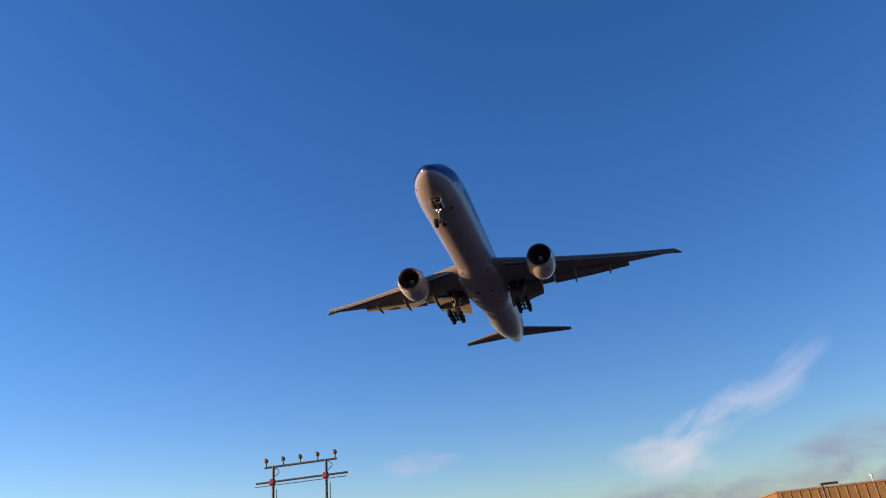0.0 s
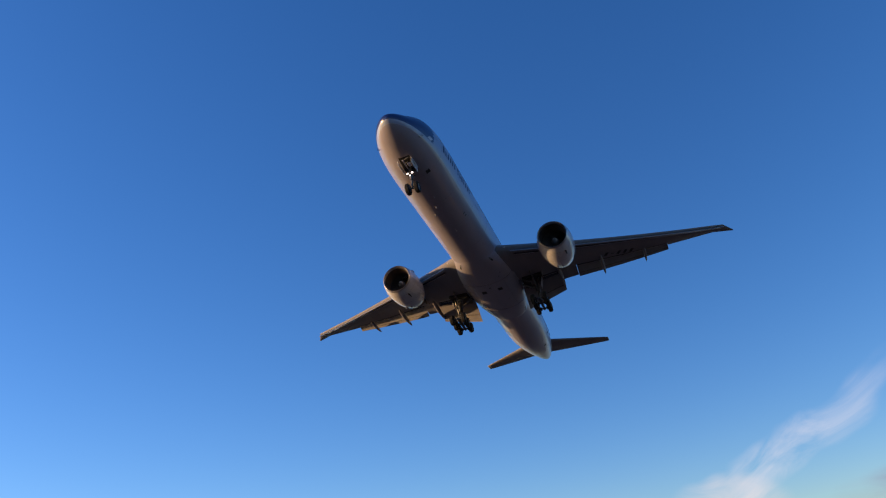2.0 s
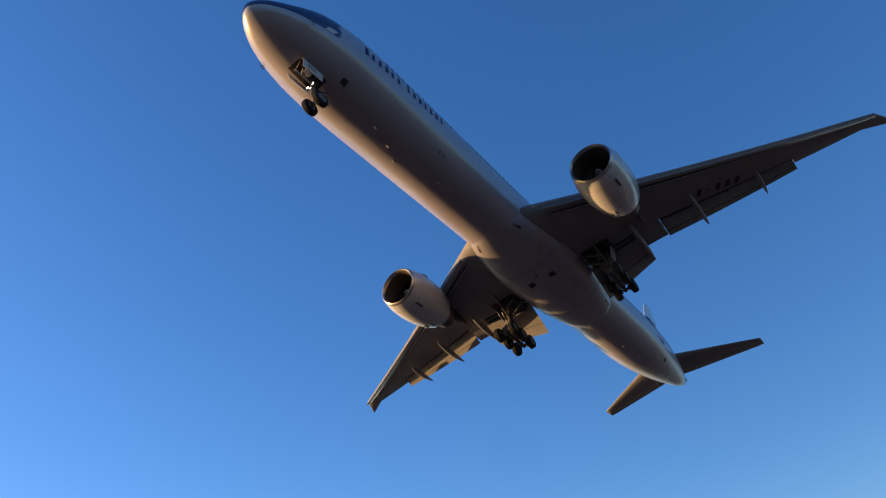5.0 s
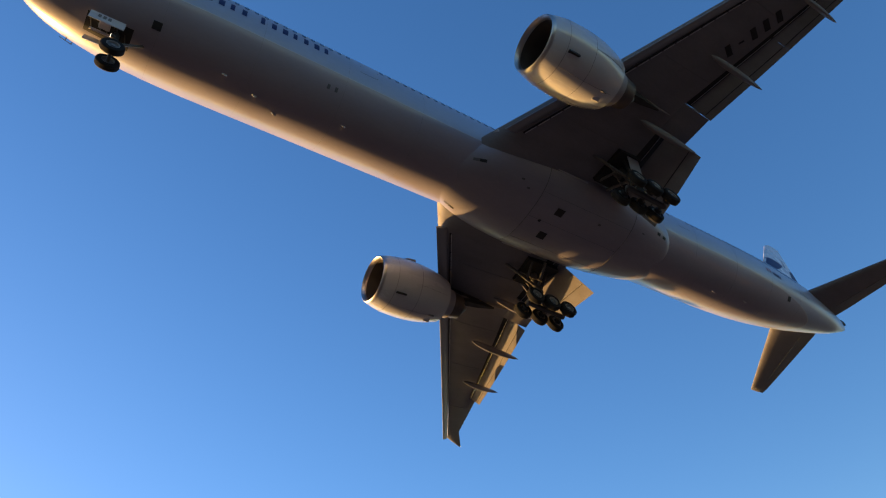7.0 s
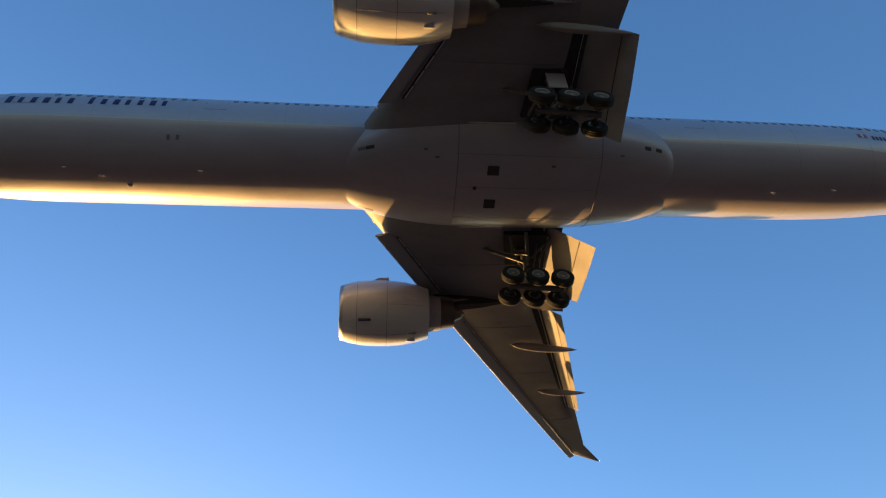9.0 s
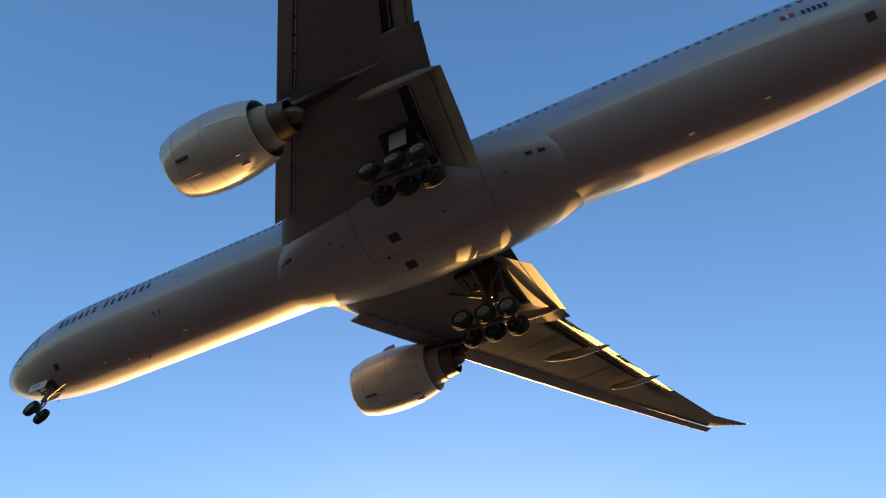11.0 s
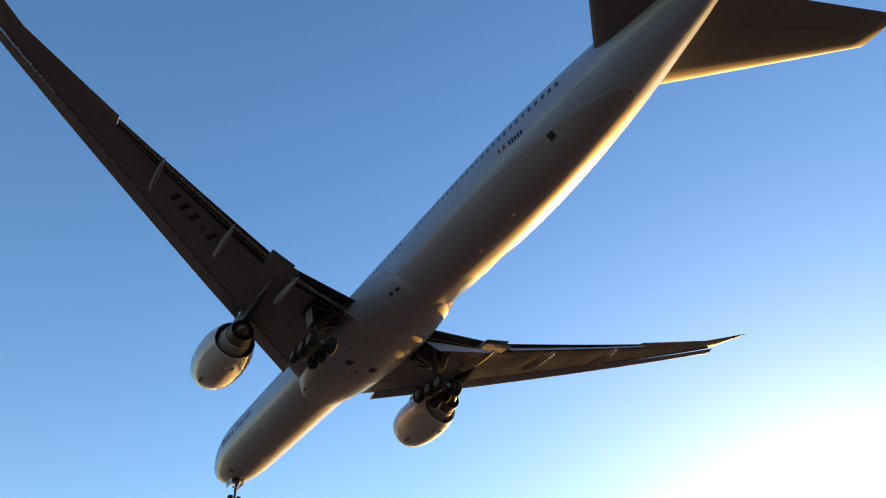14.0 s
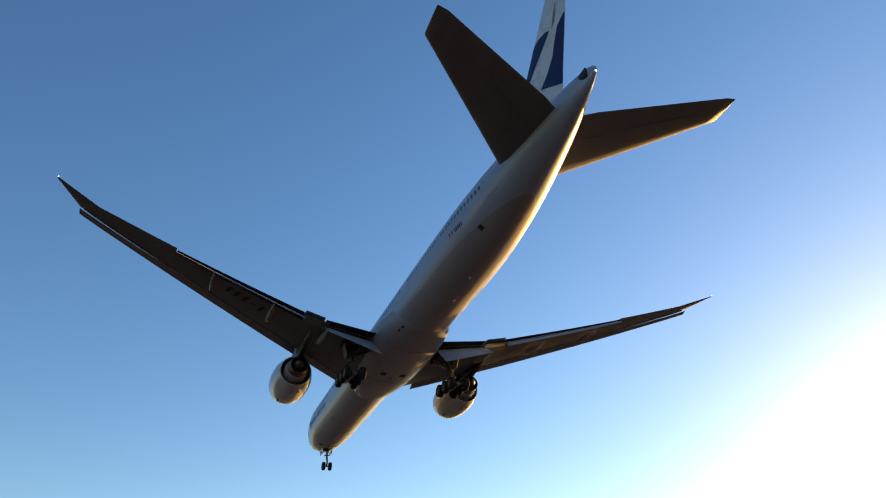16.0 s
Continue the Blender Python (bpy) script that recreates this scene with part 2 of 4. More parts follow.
# ---- ground ----
def ground():
    bm = bmesh.new()
    n = 48
    rings = [[(r * math.cos(2 * math.pi * k / n), r * math.sin(2 * math.pi * k / n), 0) for k in range(n)] for r in (4, 15, 40, 100, 300, 1000, 4000)]
    loft(rings, caps=False, bm=bm)
    bm.faces.new([v for v in bm.verts if v.co.length < 4.1])
    ob = part("ground", bm, GRASS, None)
    tagged(ob, "flat dry grass field running to the horizon", "ground", kind="structure")


# ---- airliner: x starboard, y forward from the nose tip, z up from the cabin's axis ----
TOP = [(0, -0.883), (0.06, -0.67), (0.25, -0.446), (0.7, -0.112), (1.4, 0.26), (2.2, 0.67), (3.0, 1.19), (4.0, 1.814), (5.0, 2.251), (6.5, 2.623), (8.5, 2.827), (11, 2.883), (56, 2.883), (61, 2.771), (66, 2.6), (69.0, 2.4), (70.7, 2.14), (71.2, 1.8)]
BOT = [(0, -0.883), (0.06, -1.097), (0.25, -1.321), (0.7, -1.618), (1.4, -1.934), (2.2, -2.195), (3.0, -2.39), (4.0, -2.576), (5.0, -2.706), (6.5, -2.818), (8.5, -2.874), (11, -2.883), (48, -2.883), (52, -2.80), (56, -2.48), (60, -1.86), (64, -1.06), (68, -0.14), (69.6, 0.45), (70.7, 0.9), (71.2, 1.3)]
WID = [(0, 0.0), (0.06, 0.251), (0.25, 0.539), (0.7, 0.949), (1.4, 1.376), (2.2, 1.739), (3.0, 2.018), (4.0, 2.297), (5.0, 2.502), (6.5, 2.706), (8.5, 2.837), (11, 2.883), (50, 2.883), (54, 2.809), (58, 2.558), (62, 2.12), (66, 1.45), (69.0, 0.78), (70.7, 0.3), (71.2, 0.14)]


NOSE = 1.35                           # station of the nose tip


def station(s):
    """The nose's own stations, drawn together ahead of the first full frame."""
    return NOSE + s * (11 - NOSE) / 11 if s < 11 else s


TOP, BOT, WID = ([(station(a), b) for a, b in table] for table in (TOP, BOT, WID))


def hull(s, phi, grow=0.0):
    """A point of the fuselage skin: phi 0 at starboard, 90 at the top (degrees)."""
    zt, zb, w = lerp(TOP, s), lerp(BOT, s), lerp(WID, s)
    c, h = (zt + zb) / 2, (zt - zb) / 2
    a = radians(phi)
    return Vector(((w + grow) * math.cos(a), -s, c + (h + grow) * math.sin(a)))


def hull_phi(s, z, port=True):
    """The angle at which the skin has the height z."""
    zt, zb = lerp(TOP, s), lerp(BOT, s)
    a = math.degrees(math.asin(max(-1, min(1, (z - (zt + zb) / 2) / ((zt - zb) / 2)))))
    return 180 - a if port else a


def on_hull(s, phi, grow=0.0):
    """Pose on the skin: x aft along it, y round it, z outward."""
    p = hull(s, phi, grow)
    ax = (hull(s + 0.15, phi) - hull(s - 0.15, phi)).normalized()
    up = (hull(s, phi + 2) - hull(s, phi - 2)).normalized()
    nz = ax.cross(up).normalized()
    if nz.dot(Vector((p.x, 0, p.z - (lerp(TOP, s) + lerp(BOT, s)) / 2))) < 0:
        nz = -nz
    up = nz.cross(ax)
    return Matrix.Translation(p) @ Matrix((ax, up, nz)).transposed().to_4x4()


def skin_patch(bm, s0, s1, z0, z1, port=True, grow=0.012, n=3, slant=0.0, mat=0):
    """A thin patch bent over the skin between two stations and two heights."""
    grid = []
    for i in range(n + 1):
        s = s0 + (s1 - s0) * i / n
        row = []
        for j in range(n + 1):
            z = z0 + (z1 - z0) * j / n
            ss = s + slant * (z - z0)
            row.append(bm.verts.new(hull(ss, hull_phi(ss, z, port), grow)))
        grid.append(row)
    for i in range(n):
        for j in range(n):
            bm.faces.new((grid[i][j], grid[i + 1][j], grid[i + 1][j + 1], grid[i][j + 1])).material_index = mat
    return bm


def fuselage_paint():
    """White paint with blue sky shade mixed into its colour, and a navy brush stroke over the nose, its edge running up
    aft.
    """
    # base dimmed and blued: sky-lit shade on white paint, put into the colour
    m = material("sky_shaded_fuselage_paint", (0.26, 0.31, 0.425), 0.36, coat=0.28, var=0.09, scale=0.6, bump=0.12, bump_scale=1.3, streak=(1, 0.35, 1))
    tr = m.node_tree
    L = tr.links.new
    b = tr.nodes["Principled BSDF"]
    old = b.inputs["Base Color"].links[0].from_socket
    co = tr.nodes.new("ShaderNodeTexCoord")
    sep = tr.nodes.new("ShaderNodeSeparateXYZ")
    L(co.outputs["Object"], sep.inputs[0])
    nz = node(tr, "ShaderNodeTexNoise", Scale=1.2, Detail=4.0)
    mp = tr.nodes.new("ShaderNodeMapping"); mp.inputs["Scale"].default_value = (1, 0.3, 4)
    L(co.outputs["Object"], mp.inputs[0]); L(mp.outputs[0], nz.inputs["Vector"])
    # edge height: starts under the tip and climbs aft; the stroke ends ragged behind the cockpit
    e = tr.nodes.new("ShaderNodeMath"); e.operation = "MULTIPLY_ADD"; e.inputs[1].default_value = 0.01; e.inputs[2].default_value = 1.13
    L(sep.outputs["Y"], e.inputs[0])
    e2 = tr.nodes.new("ShaderNodeMath"); e2.operation = "ADD"; L(sep.outputs["Z"], e2.inputs[0]); L(e.outputs[0], e2.inputs[1])
    e3 = tr.nodes.new("ShaderNodeMath"); e3.operation = "GREATER_THAN"; e3.inputs[1].default_value = 0.0; L(e2.outputs[0], e3.inputs[0])
    k = tr.nodes.new("ShaderNodeMath"); k.operation = "MULTIPLY_ADD"; k.inputs[1].default_value = 1.2; L(nz.outputs["Fac"], k.inputs[0]); L(sep.outputs["Y"], k.inputs[2])
    k2 = tr.nodes.new("ShaderNodeMath"); k2.operation = "GREATER_THAN"; k2.inputs[1].default_value = -5.7; L(k.outputs[0], k2.inputs[0])
    mk = tr.nodes.new("ShaderNodeMath"); mk.operation = "MULTIPLY"; L(e3.outputs[0], mk.inputs[0]); L(k2.outputs[0], mk.inputs[1])
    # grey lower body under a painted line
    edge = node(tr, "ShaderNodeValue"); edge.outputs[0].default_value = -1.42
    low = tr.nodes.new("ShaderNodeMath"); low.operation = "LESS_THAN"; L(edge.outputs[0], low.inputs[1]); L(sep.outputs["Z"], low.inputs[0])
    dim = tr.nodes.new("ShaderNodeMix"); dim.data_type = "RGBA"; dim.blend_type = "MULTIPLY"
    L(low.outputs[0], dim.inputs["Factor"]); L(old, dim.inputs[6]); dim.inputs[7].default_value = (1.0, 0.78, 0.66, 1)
    gap = tr.nodes.new("ShaderNodeMath"); gap.operation = "COMPARE"; gap.inputs[2].default_value = 0.011; L(edge.outputs[0], gap.inputs[1]); L(sep.outputs["Z"], gap.inputs[0])
    pale = tr.nodes.new("ShaderNodeMix"); pale.data_type = "RGBA"
    L(gap.outputs[0], pale.inputs["Factor"]); L(dim.outputs[2], pale.inputs[6]); pale.inputs[7].default_value = (0.38, 0.38, 0.39, 1)
    mix = tr.nodes.new("ShaderNodeMix"); mix.data_type = "RGBA"
    L(mk.outputs[0], mix.inputs["Factor"]); L(pale.outputs[2], mix.inputs[6]); mix.inputs[7].default_value = (0.007, 0.014, 0.085, 1)
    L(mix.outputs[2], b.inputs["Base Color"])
    return m


def airfoil(n=14, camber=0.02):
    """Unit airfoil: (chord position, height / thickness), round from the trailing edge over the top."""
    pts = []
    for k in range(2 * n):
        a = 2 * math.pi * k / (2 * n)
        u = 0.5 + 0.5 * math.cos(a)
        t = 5 * (0.2969 * math.sqrt(max(u, 0)) - 0.126 * u - 0.3516 * u * u + 0.2843 * u**3 - 0.1015 * u**4)
        pts.append((u, t if a < math.pi else -t))
    return pts


FOIL = airfoil()


def foil_ring(x, le, te, z, thick, twist=0.0, cut=1.0, foil=None):
    """A wing section at span x from le to te (y), thickness in metres; cut ends it at that part of the chord."""
    c = le - te
    out = []
    for u, t in (foil or FOIL):
        v = min(u, cut)
        if u > cut:
            tt = 5 * (0.2969 * math.sqrt(v) - 0.126 * v - 0.3516 * v * v + 0.2843 * v**3 - 0.1015 * v**4)
            t = math.copysign(tt, t) * 0.9
        dy, dz = -v * c, t * thick
        ca, sa = math.cos(twist), math.sin(twist)
        out.append(Vector((x, le + dy * ca + dz * sa, z + dz * ca + dy * sa)))
    return out


def wing_z(x):
    x = abs(x) - 3.9
    return -1.05 + 0.126 * x + 0.0017 * x * abs(x)


LE = [(2.4, -26.15), (3.8, -27.1), (29.3, -44.25), (30.8, -47.0)]
TE = [(2.4, -38.4), (8.3, -38.45), (10.2, -38.9), (21.9, -42.84), (27.9, -45.08), (30.8, -47.25)]
THK = [(2.4, 1.75), (9.6, 1.15), (16, 0.8), (28, 0.42), (30.8, 0.06)]


def line(table, x):
    for (a, va), (b, vb) in zip(table, table[1:]):
        if x <= b:
            return va + (vb - va) * max(0, (x - a)) / (b - a)
    return table[-1][1]


def flap_cut(x):
    """The part of the chord that the fixed wing keeps where a flap hangs behind it."""
    if 3.1 <= x <= 8.3:
        return 0.80
    if 10.2 <= x <= 21.9:
        return 0.78
    return 1.0


def mirrored(bm, side):
    if side < 0:
        for v in bm.verts:
            v.co.x = -v.co.x
    return bm


def build_wing(plane, side):
    xs = [2.4, 3.29, 3.31, 5.5, 8.29, 8.31, 9.2, 10.19, 10.21, 13, 16, 19, 21.89, 21.91, 24, 27.9, 29.3, 30.1, 30.8]
    bm = loft([foil_ring(x, line(LE, x), line(TE, x), wing_z(x), line(THK, x), cut=flap_cut(x)) for x in xs])
    wing = smooth(part("wing", mirrored(bm, side), GREY, plane, "grey-painted swept wing with slats and flaps out"))
    # slats: two runs of panels ahead of and below the leading edge
    runs = [(4.0, 8.8, 3), (9.7, 29.3, 6)]
    for a, b, n in runs:
        for k in range(n):
            x0, x1 = a + (b - a) * k / n + 0.001, a + (b - a) * (k + 1) / n - 0.001
            rings = []
            for x in (x0, (x0 + x1) / 2, x1):
                ch = 1.25 - 0.024 * x
                rings.append(foil_ring(x, line(LE, x) + 0.27, line(LE, x) + 0.27 - ch, wing_z(x) - 0.22 * line(THK, x) - 0.40, 0.14 * ch + 0.08, twist=radians(-17)))
            smooth(part("slat", mirrored(loft(rings), side), SLATMETAL, wing, "bare metal drooped leading-edge slat"))
    # flaps
    for a, b, n, ang0, ang1, drop, chord0, chord1, gap in ((3.2, 8.25, 1, 44, 35, 0.55, 0.265, 0.30, 0.085), (10.25, 21.85, 2, 37, 33, 0.10, 0.205, 0.245, 0.085)):
        for k in range(n):
            x0, x1 = a + (b - a) * k / n + 0.003, a + (b - a) * (k + 1) / n - 0.003
            rings = []
            for x in (x0, (x0 + x1) / 2, x1):
                ang, chord = ang0 + (ang1 - ang0) * (x - a) / (b - a), chord0 + (chord1 - chord0) * (x - a) / (b - a)
                c = line(LE, x) - line(TE, x)
                le = line(LE, x) - flap_cut(x) * c - gap * c
                rings.append(foil_ring(x, le, le - chord * c, wing_z(x) - drop * (0.35 + 0.05 * c), 0.15 * chord * c, twist=radians(ang)))
            bm = mirrored(loft(rings), side)
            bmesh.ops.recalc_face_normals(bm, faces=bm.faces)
            # sky light and shade by colour: upper faces pale, nose and underside darker
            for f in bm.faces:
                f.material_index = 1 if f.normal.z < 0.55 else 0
            smooth(part("flap", bm, [FLAPGREY, GREY], wing, "lowered grey trailing-edge flap, sky light on top put into its colour"))
            # slot of the aft flap panel, and the pale seal along the cove
            slot, seal = bmesh.new(), bmesh.new()
            low = []
            for x in (x0 + 0.1, x1 - 0.1):
                ang, chord = ang0 + (ang1 - ang0) * (x - a) / (b - a), chord0 + (chord1 - chord0) * (x - a) / (b - a)
                c = line(LE, x) - line(TE, x)
                le = line(LE, x) - flap_cut(x) * c - gap * c
                dy, dz = -0.62 * chord * c, -0.052 * chord * c
                ca, sa = math.cos(radians(ang)), math.sin(radians(ang))
                z = wing_z(x) - drop * (0.35 + 0.05 * c)
                low.append((Vector((side * x, le + dy * ca + dz * sa, z + dz * ca + dy * sa)), Vector((side * x, le + 0.16, wing_z(x) - 0.14))))
            tube(slot, low[0][0], low[1][0], 0.03, n=5)
            tube(seal, low[0][1], low[1][1], 0.02, n=5)
            part("flap_slot", slot, BLACK, wing, "thin dark slot of the aft flap panel")
            part("flap_seal", seal, WHITE, wing, "pale seal strip above the flap")
    # black plates added for the shade in the flap coves, behind the rear spar
    for a, b, n in ((3.2, 8.15, 3), (10.25, 21.85, 6)):
        bm = bmesh.new()
        low = []
        for k in range(n + 1):
            x = a + (b - a) * k / n
            c = line(LE, x) - line(TE, x)
            y0, y1 = line(LE, x) - (flap_cut(x) - 0.02) * c, line(LE, x) - (flap_cut(x) + 0.17) * c
            z = wing_z(x) - 0.03
            low.append([Vector((x, y0, z)), Vector((x, y1, z - 0.05)), Vector((x, y1, z)), Vector((x, y0, z + 0.05))])
        loft(low, bm=bm)
        part("flap_cove", mirrored(bm, side), BLACK, wing, "black plate for the shade in the cove above the flap")
    # slit behind the slats: dark groove with pale track ends
    for a, b, n in ((4.2, 8.7, 6), (9.9, 29.0, 26)):
        bm = bmesh.new()
        dash = bmesh.new()
        for k in range(n):
            p = []
            for x in (a + (b - a) * k / n, a + (b - a) * (k + 1) / n):
                c = line(LE, x) - line(TE, x)
                ch = 1.25 - 0.024 * x
                u = (ch - 0.36 + 0.10) / c
                t = 5 * (0.2969 * math.sqrt(u) - 0.126 * u - 0.3516 * u * u + 0.2843 * u**3 - 0.1015 * u**4)
                p.append(Vector((x, line(LE, x) - u * c, wing_z(x) - t * line(THK, x))))
            tube(bm, p[0], p[1], 0.07, n=6)
            d = (p[1] - p[0])
            off = Vector((0, -0.05, -0.07))
            tube(dash, p[0] + d * 0.06 + off, p[0] + d * 0.94 + off, 0.032, n=5)
        part("slat_groove", mirrored(bm, side), BLACK, wing, "dark groove behind the slats")
        part("slat_seal", mirrored(dash, side), WHITE, wing, "pale broken seal line behind the slats")
    # landing lamp housing at the wing root
    bm = loft([[(2.8, -26.6, -1.2), (2.8, -27.0, -1.45), (2.8, -27.5, -1.3), (2.8, -27.0, -0.85)], [(3.5, -26.85, -1.2), (3.5, -27.2, -1.42), (3.75, -27.6, -1.3), (3.7, -27.2, -0.85)]])
    smooth(part("root_lamp_housing", mirrored(bm, side), WHITE, wing, "pale lamp housing at the wing root"))
    # flaperon gap filler between the flaps, drooped
    rings = [foil_ring(x, line(TE, x) + 1.9, line(TE, x) - 0.45, wing_z(x) - 0.16, 0.3, twist=radians(12)) for x in (8.0, 10.2)]
    smooth(part("flaperon", mirrored(loft(rings), side), GREY, wing))
    # canoe fairings under the flap tracks
    for x, y0, y1, zf, zr, w in ((8.2, -34.6, -39.5, -1.3, -2.05, 0.27), (13.4, -36.3, -40.8, -0.5, -1.0, 0.25), (18.75, -39.1, -42.75, 0.42, 0.2, 0.2)):
        rings = []
        for i in range(13):
            u = i / 12
            r = w * max(0.03, math.sin(math.pi * min(1, u ** 0.75)) ** 0.6)
            y = y0 + (y1 - y0) * u
            z = zf + (zr - zf) * u - 0.1 * math.sin(math.pi * u)
            rings.append([(x + r * math.cos(t) * 0.85, y, z + r * 1.35 * math.sin(t)) for t in (2 * math.pi * k / 14 for k in range(14))])
        smooth(part("flap_track_fairing", mirrored(loft(rings), side), GREY, wing, "pointed canoe-shaped flap track fairing"))
    # oval tank access panels and chordwise skin joints under the wing
    def underside(x, u, out):
        c = line(LE, x) - line(TE, x)
        t = 5 * (0.2969 * math.sqrt(u) - 0.126 * u - 0.3516 * u * u + 0.2843 * u**3 - 0.1015 * u**4)
        return Vector((side * x, line(LE, x) - u * c, wing_z(x) - t * line(THK, x) - out))
    for k in range(15):
        x = 10.6 + 1.12 * k
        c = line(LE, x) - line(TE, x)
        bm = bmesh.new()
        ring = [underside(x + 0.26 * math.cos(a), 0.42 + 0.17 / c * math.sin(a), 0.0) for a in (2 * math.pi * i / 14 for i in range(14))]
        low = [p + Vector((0, 0, -0.012)) for p in ring]
        loft([ring, low], bm=bm)
        part("access_panel", bm, GREY, wing, "small oval grey tank access panel")
    for x in (6.2, 12.0, 17.1, 23.4):
        bm = bmesh.new()
        pts = [underside(x, 0.16 + 0.58 * i / 10, 0.0) for i in range(11)]
        for p, q in zip(pts, pts[1:]):
            tube(bm, p, q, 0.012, n=4)
        part("skin_joint", bm, DARKGREY, wing, "thin dark skin joint under the wing")
    # tip lamp
    bm = bmesh.new()
    bmesh.ops.create_icosphere(bm, subdivisions=2, radius=0.035, matrix=Matrix.Translation((side * 30.78, -47.22, wing_z(30.8) + 0.02)))
    part("tip_lamp", bm, NAVWHITE, wing, "small lit white tip lamp")
    return wing


ENG_X, ENG_Y, ENG_Z = 9.2, -24.95, -2.42


def build_engine(plane, side):
    c = (side * ENG_X, ENG_Y, ENG_Z)
    cowl = revolve([(-0.22, 1.70), (-0.6, 1.82), (-1.3, 1.95), (-2.2, 2.0), (-3.0, 1.99), (-3.8, 1.92), (-4.6, 1.76), (-5.3, 1.54), (-5.3, 1.48), (-4.7, 1.5), (-4.0, 1.5)], center=c)
    eng = smooth(part("engine", cowl, WHITE, plane, "pale grey rounded turbofan engine cowling"), 50)
    lip = revolve([(-0.3, 1.44), (-0.22, 1.455), (-0.10, 1.50), (0.0, 1.58), (-0.05, 1.65), (-0.22, 1.702)], center=c)
    smooth(part("inlet_lip", lip, METAL, eng, "polished metal intake lip"), 60)
    duct = revolve([(-0.3, 1.44), (-0.6, 1.42), (-1.5, 1.40), (-2.3, 1.41)], center=c)
    smooth(part("inlet_duct", duct, INTAKE, eng, "grey intake duct"))
    bm = revolve([(-2.3, 1.41), (-2.3, 0.02)], center=c)
    part("fan_case", bm, BLACK, eng)
    fan = bmesh.new()
    for k in range(26):
        a = 2 * math.pi * k / 26
        rings = []
        for r, tw, ch in ((0.42, 25, 0.34), (0.9, 45, 0.42), (1.39, 62, 0.46)):
            ca, sa = math.cos(a + 0.10 * r), math.sin(a + 0.10 * r)
            o = Vector((c[0] + r * ca, c[1] - 1.75, c[2] + r * sa))
            tang = Vector((-sa, 0, ca))
            d = tang * math.sin(radians(tw)) + Vector((0, 1, 0)) * math.cos(radians(tw))
            nn = Vector((ca, 0, sa)).cross(d)
            rings.append([o + d * ch / 2, o + nn * 0.02, o - d * ch / 2, o - nn * 0.02])
        loft(rings, bm=fan)
    part("fan", fan, FANMETAL, eng, "dark ring of fan blades")
    sp = revolve([(-1.1, 0.01), (-1.2, 0.12), (-1.45, 0.28), (-1.8, 0.42)], n=24, center=c)
    smooth(part("spinner", sp, DARKGREY, eng))
    curl = bmesh.new()
    for k in range(10):
        a0, r0 = k * 0.42, 0.08 + 0.022 * k
        p0 = Vector((c[0] + r0 * math.cos(a0), c[1] - 1.08 - r0 * 0.85, c[2] + r0 * math.sin(a0)))
        a1, r1 = (k + 1) * 0.42, 0.08 + 0.022 * (k + 1)
        p1 = Vector((c[0] + r1 * math.cos(a1), c[1] - 1.08 - r1 * 0.85, c[2] + r1 * math.sin(a1)))
        tube(curl, p0, p1, 0.035, n=6)
    part("spinner_mark", curl, FLAPGREY, eng, "white curl painted on the spinner")
    core = revolve([(-4.0, 1.18), (-5.1, 1.16), (-6.05, 1.02), (-6.05, 0.96)], center=c)
    smooth(part("core_cowl", core, FLAPGREY, eng, "pale core cowl"), 50)
    core = revolve([(-6.0, 0.96), (-6.06, 0.96), (-6.9, 0.84), (-6.9, 0.80), (-6.3, 0.8)], center=c)
    smooth(part("core_nozzle", core, HOTMETAL, eng, "dark heat-tinted core nozzle"), 50)
    shield = loft([[(c[0] + w * k, c[1] + y, c[2] + z) for k, z in ((-1, zt), (1, zt), (0.7, zb), (-0.7, zb))] for y, w, zt, zb in ((-5.8, 0.34, 1.5, 0.7), (-7.1, 0.34, 1.5, 0.62), (-8.8, 0.26, 1.4, 0.86), (-10.4, 0.06, 1.3, 1.2))])
    part("heat_shield", shield, BLACK, eng, "dark wedge-shaped heat shield under the pylon")
    plug = revolve([(-6.2, 0.55), (-6.9, 0.48), (-7.3, 0.34), (-7.55, 0.1), (-7.58, 0.0)], n=32, center=c)
    smooth(part("exhaust_plug", plug, HOTMETAL, eng), 50)
    back = revolve([(-4.1, 1.5), (-4.1, 1.1)], center=c)
    part("bypass_wall", back, BLACK, eng)
    back = revolve([(-6.3, 0.82), (-6.3, 0.3)], center=c)
    part("core_wall", back, BLACK, eng)
    # cowl joints: thin proud rings
    for y, r in ((-1.05, 1.91), (-2.8, 1.992)):
        seam = revolve([(y + 0.012, r + 0.003), (y, r + 0.006), (y - 0.012, r + 0.003)], center=c)
        part("cowl_seam", seam, DARKGREY, eng, "thin dark cowl joint")
    # vent slot and drain on the cowl's underside
    slot = bmesh.new()
    block(slot, (c[0] - 0.9, c[1] - 1.5, c[2] - 1.73), (0.24, 0.72, 0.1), Matrix.Rotation(radians(-28), 3, "Y"))
    part("vent_slot", slot, BLACK, eng, "small dark vent slot")
    for a, y0, y1 in ((-90, -1.1, -4.9), (-35, -2.85, -5.0), (-145, -2.85, -5.0)):
        latch = bmesh.new()
        prev = None
        for k in range(9):
            y = y0 + (y1 - y0) * k / 8
            r = lerp([(0.22, 1.70), (0.6, 1.82), (1.3, 1.95), (2.2, 2.0), (3.0, 1.99), (3.8, 1.92), (4.6, 1.76), (5.3, 1.54)], -y) + 0.002
